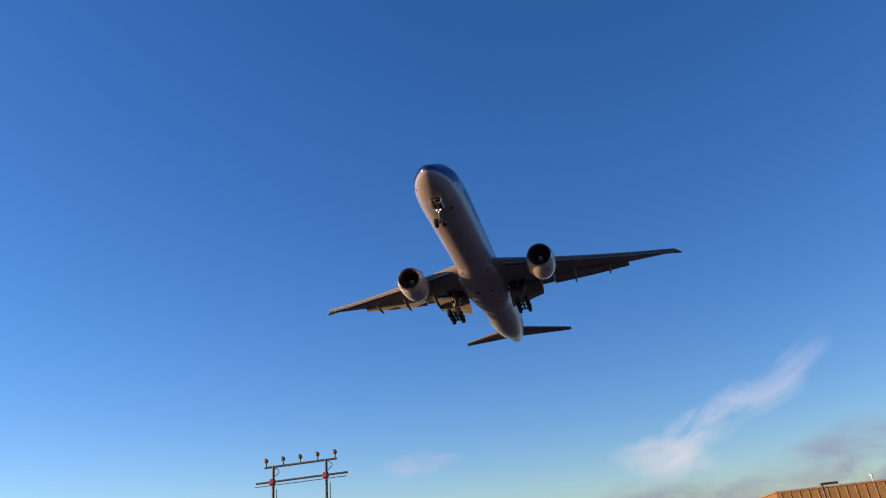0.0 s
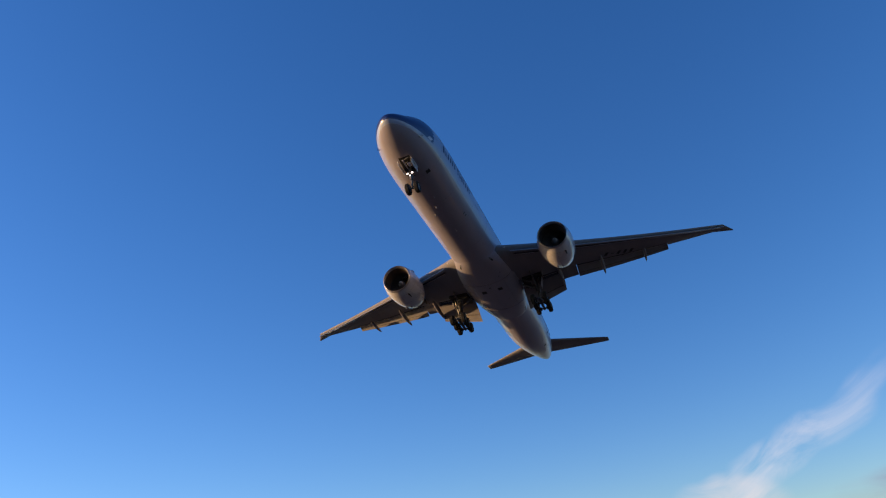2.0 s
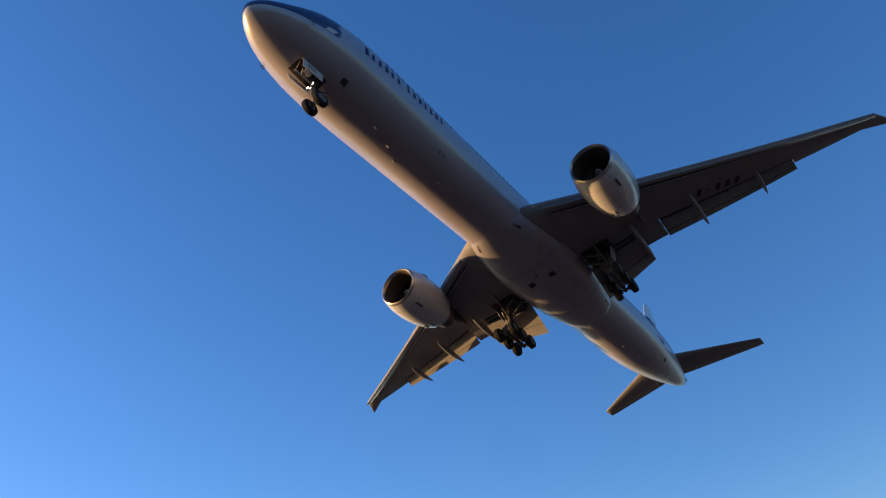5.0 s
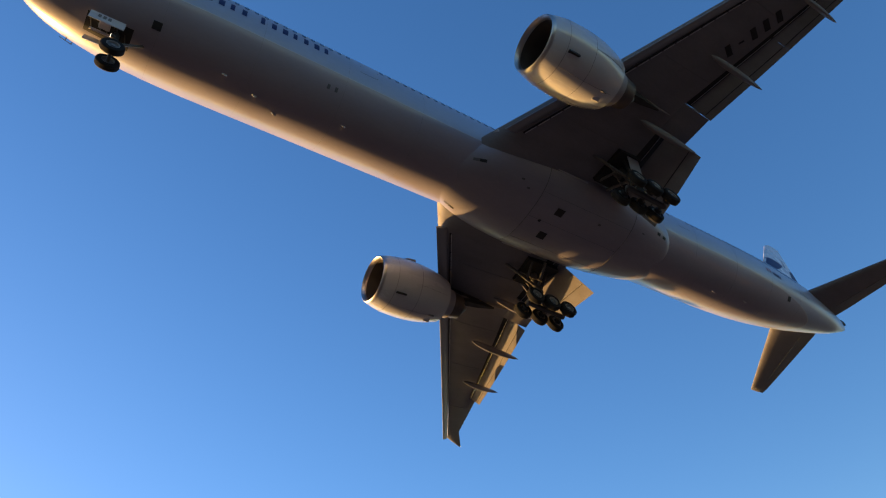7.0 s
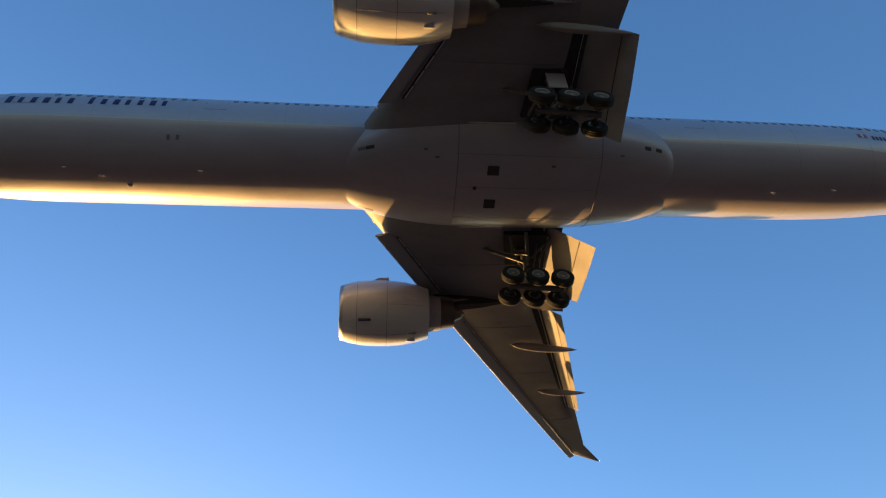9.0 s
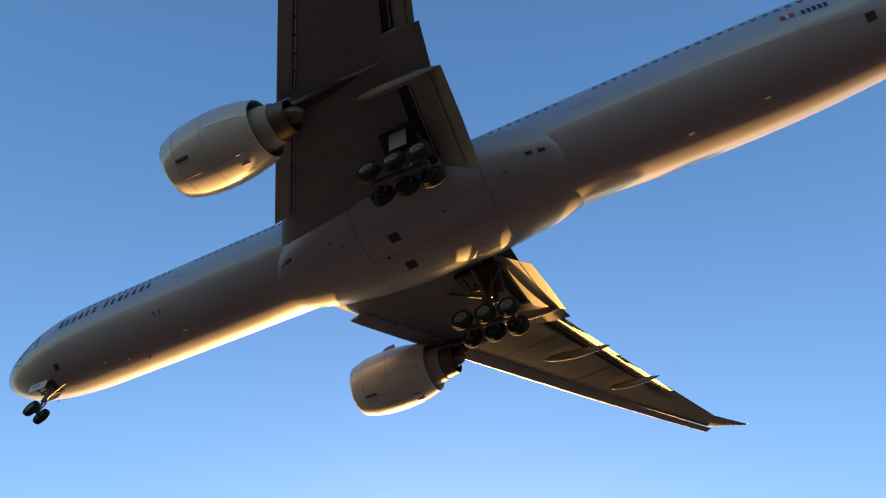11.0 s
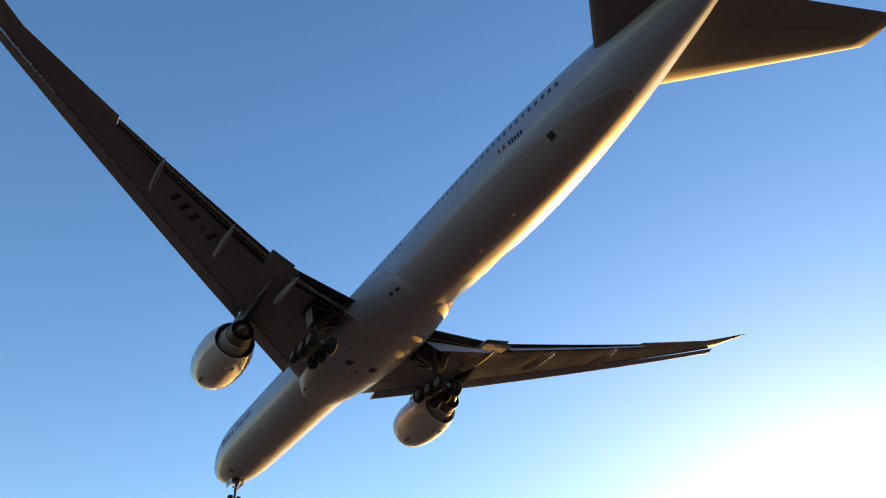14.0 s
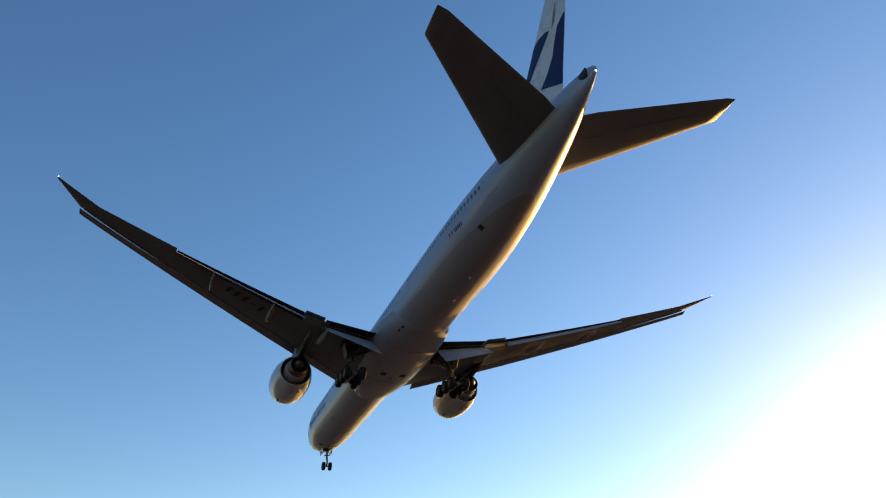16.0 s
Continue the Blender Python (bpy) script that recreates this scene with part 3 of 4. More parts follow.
            p = Vector((c[0] + r * math.cos(radians(a)), c[1] + y, c[2] + r * math.sin(radians(a))))
            if prev is not None:
                tube(latch, prev, p, 0.009, n=4)
            prev = p
        part("cowl_seam", latch, DARKGREY, eng, "thin dark cowl joint")
    scoop = bmesh.new()
    block(scoop, (c[0] + 0.55, c[1] - 4.25, c[2] - 1.74), (0.3, 0.5, 0.12), Matrix.Rotation(radians(17), 3, "Y"), bevel=0.04)
    part("vent_scoop", scoop, WHITE, eng, "small pale scoop")
    drain = bmesh.new()
    block(drain, (c[0], c[1] - 4.3, c[2] - 1.80), (0.10, 0.45, 0.22), bevel=0.03)
    part("drain_mast", drain, GREY, eng)
    # strake on the inboard shoulder
    st = bmesh.new()
    a = radians(125 if side > 0 else 55)
    d = Vector((math.cos(a), 0, math.sin(a)))
    tn = Vector((-math.sin(a), 0, math.cos(a))) * 0.02
    o = Vector(c)
    loft([[o + d * 1.85 + Vector((0, -1.5, 0)) + tn, o + d * 1.9 + Vector((0, -3.0, 0)) + tn, o + d * 2.3 + Vector((0, -2.9, 0)) + tn, o + d * 2.25 + Vector((0, -2.3, 0)) + tn],
          [o + d * 1.85 + Vector((0, -1.5, 0)) - tn, o + d * 1.9 + Vector((0, -3.0, 0)) - tn, o + d * 2.3 + Vector((0, -2.9, 0)) - tn, o + d * 2.25 + Vector((0, -2.3, 0)) - tn]], bm=st)
    part("strake", st, GREY, eng, "small fin on the cowl's shoulder")
    # pylon
    rings = []
    for y, z0, z1, w in ((-27.4, -0.5, -0.35, 0.06), (-28.4, -0.85, -0.17, 0.25), (-30.2, -1.75, -0.25, 0.32), (-31.2, -1.85, -0.45, 0.32), (-32.6, -1.5, -0.5, 0.28), (-34.6, -1.15, -0.6, 0.16), (-36.6, -0.85, -0.7, 0.03)):
        x = side * ENG_X
        rings.append([(x + w, y, z0 + 0.12), (x + w, y, z1), (x - w, y, z1), (x - w, y, z0 + 0.12), (x - 0.5 * w, y, z0), (x + 0.5 * w, y, z0)])
    smooth(part("pylon", loft(rings), GREY, eng, "grey engine pylon under the wing"), 40)
    return eng


def wheel_meshes(r, w, plane, at):
    """One wheel, axle along x: the rim with its tyre under it."""
    hub = bmesh.new()
    for s in (-1, 1):
        revolve_x(hub, [(s * w * 0.30, 0.001), (s * w * 0.32, 0.05 * r), (s * w * 0.34, 0.15 * r)], 20)
        revolve_x(hub, [(s * w * 0.34, 0.15 * r), (s * w * 0.22, 0.19 * r), (s * w * 0.22, 0.47 * r)], 28, 1)
        revolve_x(hub, [(s * w * 0.22, 0.47 * r), (s * w * 0.38, 0.50 * r), (s * w * 0.43, 0.56 * r)], 28)
    rim = smooth(part("wheel", hub, [RIM, DARKGREY], plane, "landing wheel with a pale rim"), 40)
    rim.matrix_basis = at
    tb = bmesh.new()
    revolve_x(tb, [(-0.42 * w, 0.55 * r), (-0.5 * w, 0.68 * r), (-0.49 * w, 0.84 * r), (-0.40 * w, 0.95 * r), (-0.25 * w, r), (-0.14 * w, r), (-0.12 * w, 0.985 * r), (-0.09 * w, r), (0.09 * w, r), (0.12 * w, 0.985 * r), (0.14 * w, r), (0.25 * w, r), (0.40 * w, 0.95 * r), (0.49 * w, 0.84 * r), (0.5 * w, 0.68 * r), (0.42 * w, 0.55 * r)])
    smooth(part("tyre", tb, RUBBER, rim, "black rubber tyre"), 50)
    return rim


def revolve_x(bm, profile, n=28, mat=0):
    rings = [[(x, r * math.cos(2 * math.pi * k / n), r * math.sin(2 * math.pi * k / n)) for k in range(n)] for x, r in profile]
    return loft(rings, caps=False, bm=bm, mat=mat)


def wheel_copy(rim, plane, at):
    a = new("wheel", rim.data)
    a.parent, a.matrix_basis = plane, at
    a["label"] = rim["label"]
    t = new("tyre", rim.children[0].data)
    t.parent = a
    t["label"] = "black rubber tyre"
    return a


MG_X, MG_Y, MG_Z = 5.17, -35.95, -4.95


def build_main_gear(plane, side, first=None):
    X = side * MG_X
    bm = bmesh.new()
    tube(bm, (X, MG_Y, MG_Z + 0.05), (X - side * 0.1, MG_Y + 0.1, MG_Z + 1.7), 0.16)
    tube(bm, (X - side * 0.1, MG_Y + 0.1, MG_Z + 1.6), (X - side * 0.25, MG_Y + 0.2, -1.1), 0.27)
    tube(bm, (X - side * 0.1, MG_Y + 0.1, MG_Z + 1.55), (X - side * 0.1, MG_Y + 0.1, MG_Z + 1.75), 0.33)
    tube(bm, (X - side * 0.1, MG_Y - 0.35, MG_Z + 1.5), (X, MG_Y - 0.65, MG_Z + 0.85), 0.07)
    tube(bm, (X, MG_Y - 0.65, MG_Z + 0.85), (X, MG_Y - 0.3, MG_Z + 0.15), 0.07)
    gear = smooth(part("main_gear", bm, STEEL, plane, "steel main landing gear leg, extended"), 40)
    bm = bmesh.new()
    tilt = radians(5)
    d = Vector((0, math.cos(tilt), math.sin(tilt)))
    o = Vector((X, MG_Y, MG_Z))
    tube(bm, o + d * 1.55, o - d * 1.55, 0.17)
    for k in (-1, 0, 1):
        p = o + d * 1.38 * k
        tube(bm, p - Vector((0.62, 0, 0)), p + Vector((0.62, 0, 0)), 0.10)
        tube(bm, p + Vector((0.12, 0, 0.25)), o + Vector((0.1, 0, 0.5)), 0.04, n=8)
    smooth(part("bogie_beam", bm, STEEL, gear), 40)
    bm = bmesh.new()
    tube(bm, (X - side * 0.15, MG_Y + 0.1, MG_Z + 2.0), (side * 3.4, MG_Y + 0.3, -2.0), 0.11)
    tube(bm, (X - side * 0.15, MG_Y + 0.1, MG_Z + 2.1), (side * 4.9, MG_Y + 2.6, -1.5), 0.10)
    tube(bm, (X - side * 0.15, MG_Y - 0.05, MG_Z + 2.5), (side * 3.9, MG_Y - 1.3, -1.8), 0.07)
    tube(bm, (X - side * 0.8, MG_Y + 0.2, -2.9), (X - side * 0.2, MG_Y + 1.4, -1.8), 0.05)
    smooth(part("brace", bm, STEEL, gear, "diagonal steel folding braces"), 40)
    bm = bmesh.new()
    tube(bm, (X + side * 0.35, MG_Y + 0.5, -1.6), (X + side * 0.1, MG_Y + 0.25, MG_Z + 1.3), 0.08, n=8)
    tube(bm, (X - side * 0.9, MG_Y - 0.5, -1.9), (X - side * 0.15, MG_Y - 0.2, MG_Z + 1.9), 0.06, n=8)
    tube(bm, (X - side * 1.5, MG_Y + 1.2, -1.9), (X - side * 0.3, MG_Y + 0.9, -2.3), 0.09, n=8)
    tube(bm, (X - side * 1.4, MG_Y - 1.2, -1.9), (X + side * 0.3, MG_Y - 0.8, -1.9), 0.07, n=8)
    tube(bm, (X, MG_Y + 0.9, MG_Z + 0.25), (X, MG_Y + 0.15, MG_Z + 1.2), 0.05, n=8)
    block(bm, (X - side * 0.5, MG_Y + 0.5, -2.1), (0.35, 0.6, 0.4), bevel=0.05)
    smooth(part("actuator", bm, STEEL, gear, "dark retraction actuators"), 40)
    for k in (-1, 0, 1):
        for sx in (-1, 1):
            p = o + d * 1.38 * k
            bm = bmesh.new()
            tube(bm, p + Vector((sx * 0.30, 0, 0)), p + Vector((sx * 0.48, 0, 0)), 0.24, n=14)
            part("brake_pack", bm, BLACK, gear, "dark brake pack inside the wheel")
    bm = bmesh.new()
    for dx, dy in ((0.22, 0.15), (-0.24, 0.1), (0.1, -0.3)):
        tube(bm, (X + dx, MG_Y + dy, -1.7), (X + dx * 0.7, MG_Y + dy, MG_Z + 0.5), 0.03, n=6)
    part("hydraulic_hose", bm, BLACK, gear, "thin dark hydraulic hoses")
    # leg door, outboard of the strut
    bm = bmesh.new()
    rot = Matrix.Rotation(radians(side * 14), 3, "Y")
    block(bm, (X + side * 0.6, MG_Y + 0.1, -2.3), (0.06, 1.0, 1.25), rot, bevel=0.03)
    part("gear_door", bm, BELLY, gear, "grey open landing gear door")
    # no hollow bay: a black box under the wing stands for its shade
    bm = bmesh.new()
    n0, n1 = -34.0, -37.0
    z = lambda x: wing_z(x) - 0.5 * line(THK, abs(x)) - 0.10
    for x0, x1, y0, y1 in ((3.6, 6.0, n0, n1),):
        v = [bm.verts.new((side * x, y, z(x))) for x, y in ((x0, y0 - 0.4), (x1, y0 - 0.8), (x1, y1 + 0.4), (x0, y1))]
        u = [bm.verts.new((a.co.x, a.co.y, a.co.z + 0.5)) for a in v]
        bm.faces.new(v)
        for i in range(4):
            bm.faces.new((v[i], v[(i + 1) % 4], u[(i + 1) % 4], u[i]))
    part("gear_bay", bm, BLACK, gear, "black box for the shade inside the open wheel bay")
    for k in (-1, 0, 1):
        for sx in (-1, 1):
            p = o + d * 1.38 * k + Vector((sx * 0.74, 0, 0))
            at = Matrix.Translation(p)
            if first is None:
                first = wheel_meshes(0.635, 0.5, plane, at)
            else:
                wheel_copy(first, plane, at)
    return first


def build_nose_gear(plane):
    y, z = -6.5, -4.95
    bm = bmesh.new()
    tube(bm, (0, y, z), (0, y + 0.05, z + 1.0), 0.09)
    tube(bm, (0, y + 0.05, z + 0.9), (0, y + 0.15, -2.5), 0.15)
    tube(bm, (-0.42, y, z), (0.42, y, z), 0.08)
    tube(bm, (0, y + 0.1, z + 1.1), (0, y - 1.2, -2.7), 0.07)
    tube(bm, (0, y - 0.2, z + 0.95), (0, y - 0.42, z + 0.5), 0.05)
    tube(bm, (0, y - 0.42, z + 0.5), (0, y - 0.1, z + 0.05), 0.05)
    gear = smooth(part("nose_gear", bm, STEEL, plane, "steel nose landing gear leg, extended"), 40)
    for px, pz, r in ((-0.22, z + 1.45, 0.10), (0.22, z + 1.45, 0.10), (0.0, z + 1.2, 0.08)):
        bm = bmesh.new()
        tube(bm, (px, y + 0.12, pz), (px, y + 0.30, pz), r * 0.7, r)
        part("gear_lamp", bm, STEEL, gear, "lit landing lamp on the nose leg")
        bm = bmesh.new()
        tube(bm, (px, y + 0.302, pz), (px, y + 0.315, pz), r * 0.9, r * 0.8)
        part("lens", bm, LIGHT, gear, "lit lamp lens")
    # open bay: a black patch on the skin stands for the shade inside
    bm = bmesh.new()
    grid = [[bm.verts.new(hull(4.95 + 2.05 * i / 8, 257.5 + 25 * j / 8, 0.012)) for j in range(9)] for i in range(9)]
    for i in range(8):
        for j in range(8):
            bm.faces.new((grid[i][j], grid[i + 1][j], grid[i + 1][j + 1], grid[i][j + 1]))
    part("gear_bay", bm, BLACK, gear, "black skin patch for the shade inside the open nose wheel bay")
    # ribs, pipes and a pale actuator in the bay's mouth
    bm = bmesh.new()
    for k in range(5):
        p = hull(5.1 + 0.4 * k, 262 + 4 * (k % 3), 0.04)
        q = hull(5.3 + 0.38 * k, 276 - 3 * (k % 2), 0.04)
        tube(bm, p, q, 0.03, n=6)
    part("bay_pipe", bm, STEEL, gear, "pipes in the wheel bay")
    bm = bmesh.new()
    tube(bm, (0.22, -5.2, -2.72), (0.1, -6.4, -3.0), 0.07, n=8)
    block(bm, (-0.2, -5.8, -2.86), (0.3, 0.5, 0.12), bevel=0.02)
    part("bay_actuator", bm, BELLY, gear, "pale actuator in the wheel bay")
    for sx in (-1, 1):
        bm = bmesh.new()
        block(bm, (sx * 0.62, -5.85, -3.0), (0.05, 1.55, 0.6), Matrix.Rotation(radians(sx * 8), 3, "Y"), bevel=0.02)
        part("gear_door", bm, WHITE, gear, "pale open nose gear door")
        bm = bmesh.new()
        for k in range(3):
            block(bm, (sx * 0.66, -5.5 - 0.22 * k, -2.95), (0.012, 0.14, 0.22), Matrix.Rotation(radians(sx * 8), 3, "Y"))
        part("marking", bm, DARKGREY, gear, "dark marking bars on the door")
    rim = wheel_meshes(0.53, 0.38, plane, Matrix.Translation((0.42, y, z)))
    wheel_copy(rim, plane, Matrix.Translation((-0.42, y, z)))


FIN = [(2.2, -59.2, -67.7, 0.85), (4.0, -60.95, -68.1, 0.75), (12.6, -68.5, -71.1, 0.36), (13.1, -69.3, -71.3, 0.2)]


def fin_at(z):
    """Leading edge, trailing edge and thickness of the fin at a height."""
    return [line([(r[0], r[k]) for r in FIN], z) for k in (1, 2, 3)]


def fin_stroke(fin, rows, side, name, label):
    """A painted stroke between pairs of (y, z), bent over the fin's skin."""
    bm = bmesh.new()
    grid = []
    for (ya, za), (yb, zb) in rows:
        row = []
        for i in range(9):
            y, z = ya + (yb - ya) * i / 8, za + (zb - za) * i / 8
            le, te, th = fin_at(z)
            u = min(0.997, max(0.002, (le - y) / (le - te)))
            x = th * 5 * (0.2969 * math.sqrt(u) - 0.126 * u - 0.3516 * u * u + 0.2843 * u**3 - 0.1015 * u**4) + 0.016
            row.append(bm.verts.new((side * x, le - u * (le - te), z)))
        grid.append(row)
    for a, b in zip(grid, grid[1:]):
        for i in range(8):
            bm.faces.new((a[i], a[i + 1], b[i + 1], b[i]))
    part(name, bm, NAVY if name == "navy_stroke" else GREY, fin, label)


def build_tail(plane):
    for side in (-1, 1):
        rings = []
        for x, le, te, z, th in ((0.5, -60.9, -67.7, 0.62, 0.75), (2.0, -62.0, -68.5, 0.82, 0.65), (9.9, -69.2, -71.75, 1.84, 0.26), (10.5, -69.75, -71.85, 1.91, 0.2), (10.58, -69.95, -71.85, 1.92, 0.05)):
            rings.append(foil_ring(x, le, te, z - 0.1, th, twist=radians(-3)))
        stab = smooth(part("tailplane", mirrored(loft(rings), side), GREY, plane, "grey swept tailplane"), 50)
        seam = bmesh.new()
        a, b = Vector((side * 2.0, -66.3, 0.62)), Vector((side * 10.3, -71.0, 1.82))
        tube(seam, a, b, 0.018, n=5)
        part("elevator_seam", seam, DARKGREY, stab, "thin dark elevator joint")
    rings = []
    for z, le, te, th in FIN:
        ring = foil_ring(0, le, te, 0, th)
        rings.append([Vector((p.z, p.y, z)) for p in ring])
    fin = smooth(part("tail_fin", loft(rings), FINWHITE, plane, "white tail fin with navy brush strokes"), 50)
    lead = lambda z: (fin_at(z)[0], z)
    trail = lambda z: (fin_at(z)[1], z)
    for sx in (-1, 1):
        fin_stroke(fin, [(lead(9.15), (-66.6, 9.2)), (lead(8.95), (-67.5, 9.0)), (lead(8.65), (-67.95, 8.7)), (lead(7.9), (-66.85, 7.9)), (lead(7.2), (-65.75, 7.2)), (lead(6.5), (-64.65, 6.5)), (lead(5.9), (-63.6, 5.9)), (lead(5.4), (-62.4, 5.4))], sx, "navy_stroke", "navy brush stroke over the fin's leading edge")
        fin_stroke(fin, [((-69.6, 8.75), trail(8.7)), ((-68.75, 8.3), trail(8.0)), ((-68.1, 7.2), trail(6.8)), ((-67.72, 6.4), trail(5.8)), ((-66.82, 5.47), trail(4.6)), ((-65.87, 4.85), trail(3.5))], sx, "navy_stroke", "navy brush stroke along the rudder")
        for k in range(4):
            y, z = -68.2 - 0.12 * k, 8.6 + 0.1 * k
            fin_stroke(fin, [((y, z), (y - 0.05, z)), ((y - 0.35, z + 0.75), (y - 0.40, z + 0.75)), ((y - 0.62, z + 1.3 + 0.1 * k), (y - 0.64, z + 1.3 + 0.1 * k))], sx, "bristle_mark", "thin grey bristle line of the brush stroke")
    seam = bmesh.new()
    for sx in (-1, 1):
        tube(seam, (sx * 0.2, -65.4, 3.2), (sx * 0.10, -70.2, 12.6), 0.015, n=5)
    part("rudder_seam", seam, DARKGREY, fin)
    bm = bmesh.new()
    rings = []
    for y, r in ((-69.6, 0.30), (-70.75, 0.36)):
        rings.append([(-0.36 + 0.12 * math.cos(t), y, 1.6 + r * math.sin(t)) for t in (2 * math.pi * k / 16 for k in range(16))])
    loft(rings, bm=bm)
    part("exhaust_port", bm, BLACK, plane, "dark exhaust port of the tail cone")
    bm = bmesh.new()
    bmesh.ops.create_icosphere(bm, subdivisions=2, radius=0.07, matrix=Matrix.Translation((0, -71.2, 1.36)))
    part("tail_lamp", bm, NAVWHITE, plane, "small lit white tail lamp")


def build_fairing(plane):
    W = [(23.6, 0.8), (25.0, 1.85), (26.5, 2.6), (28.0, 3.05), (30, 3.38), (32, 3.5), (37, 3.48), (39, 3.28), (41, 2.95), (42.3, 2.66), (43.1, 2.3), (43.4, 1.9)]
    B = [(23.6, -2.66), (25.0, -2.82), (26.5, -2.93), (28.5, -3.01), (31, -3.05), (38, -3.05), (40.5, -3.0), (42, -2.92), (43.0, -2.83), (43.4, -2.7)]

    def skin(s, deg, grow=0.0):
        # deg 180 at port, 270 at the keel, 360 at starboard
        w, b = lerp(W, s) + grow, lerp(B, s) - grow
        c, sn = math.cos(radians(deg)), math.sin(radians(deg))
        return Vector((w * math.copysign(abs(c) ** 0.78, c), -s, -0.45 + (-0.45 - b) * math.copysign(abs(sn) ** 0.78, sn)))

    def patch(name, s0, s1, d0, d1, mat, label):
        bm = bmesh.new()
        g = [[bm.verts.new(skin(s0 + (s1 - s0) * i / 4, d0 + (d1 - d0) * j / 4, 0.012)) for j in range(5)] for i in range(5)]
        for i in range(4):
            for j in range(4):
                bm.faces.new((g[i][j], g[i + 1][j], g[i + 1][j + 1], g[i][j + 1]))
        return part(name, bm, mat, fair, label)

    rings = []
    for k in range(45):
        s = 23.6 + (43.4 - 23.6) * (k / 44)
        w, b = lerp(W, s), lerp(B, s)
        top = -0.45
        ring = []
        for i in range(40):
            a = math.pi + math.pi * i / 39
            c, sn = math.cos(a), math.sin(a)
            ring.append((w * math.copysign(abs(c) ** 0.78, c), -s, top + (top - b) * math.copysign(abs(sn) ** 0.78, sn)))
        rings.append(ring)
    bm = loft(rings, closed=False)
    fair = smooth(part("belly_fairing", bm, BELLY, plane, "grey belly fairing between the wings"), 40)
    # panel joints across and along the belly
    bm = bmesh.new()
    for s in (31.2, 38.9):
        w, b = lerp(W, s), lerp(B, s)
        pts = []
        for i in range(33):
            a = math.pi * 1.04 + math.pi * 0.92 * i / 32
            c, sn = math.cos(a), math.sin(a)
            pts.append(Vector(((w + 0.003) * math.copysign(abs(c) ** 0.78, c), -s, -0.45 + (-0.45 - b + 0.003) * math.copysign(abs(sn) ** 0.78, sn))))
        for p, q in zip(pts, pts[1:]):
            tube(bm, p, q, 0.02, n=4)
    for x in (-1.9, 0.0, 1.9):
        tube(bm, (x, -31.2, -3.048 if x == 0 else -2.96), (x, -38.9, -3.043 if x == 0 else -2.96), 0.011, n=4)
    part("panel_joint", bm, DARKGREY, fair, "thin dark panel joints")
    # painted highlight: pale strip for the lit fairing shoulder where the wing's underside meets it
    for side in (-1, 1):
        pts = []
        for k in range(15):
            st = 27.6 + 6.6 * k / 14
            z = -1.42 - 0.46 * math.sin(math.pi * min(1, k / 9) / 2)
            rise = math.degrees(math.asin(min(1, ((-0.45 - z) / (-0.45 - lerp(B, st))) ** (1 / 0.78))))
            pts.append(skin(st, 180 + rise if side < 0 else 360 - rise, 0.02))
        bm = bmesh.new()
        for p, q in zip(pts, pts[1:]):
            tube(bm, p, q, 0.05, n=6)
        smooth(part("root_seal", bm, WHITE, fair, "pale strip painted as the lit shoulder edge along the wing joint"), 60)
    for x in (-1.0, 1.0):
        bm = bmesh.new()
        block(bm, (x, -33.1, -3.03), (0.55, 0.62, 0.05), bevel=0.02)
        part("vent_opening", bm, BLACK, fair, "dark square vent opening")
    bm = bmesh.new()
    block(bm, (0.05, -32.2, -3.05), (0.2, 0.2, 0.06), bevel=0.04)
    part("drain", bm, BLACK, fair)
    for a in (41.3, 41.95):
        patch("vent_opening", a, a + 0.36, 220, 225.5, BLACK, "dark square vent opening")
    for d0, d1 in ((228, 233), (312, 307)):
        patch("air_inlet", 26.4, 26.85, d0, d1, BLACK, "dark cooling air inlet")
        patch("inlet_ramp", 26.0, 26.38, d0, d1, DARKGREY, "grey ramp ahead of the air inlet")
    for a, d in ((29.4, 238), (30.0, 246), (36.2, 252), (39.9, 236)):
        patch("access_panel", a, a + 0.22, d, d + 2.2, DARKGREY, "small dark access panel")


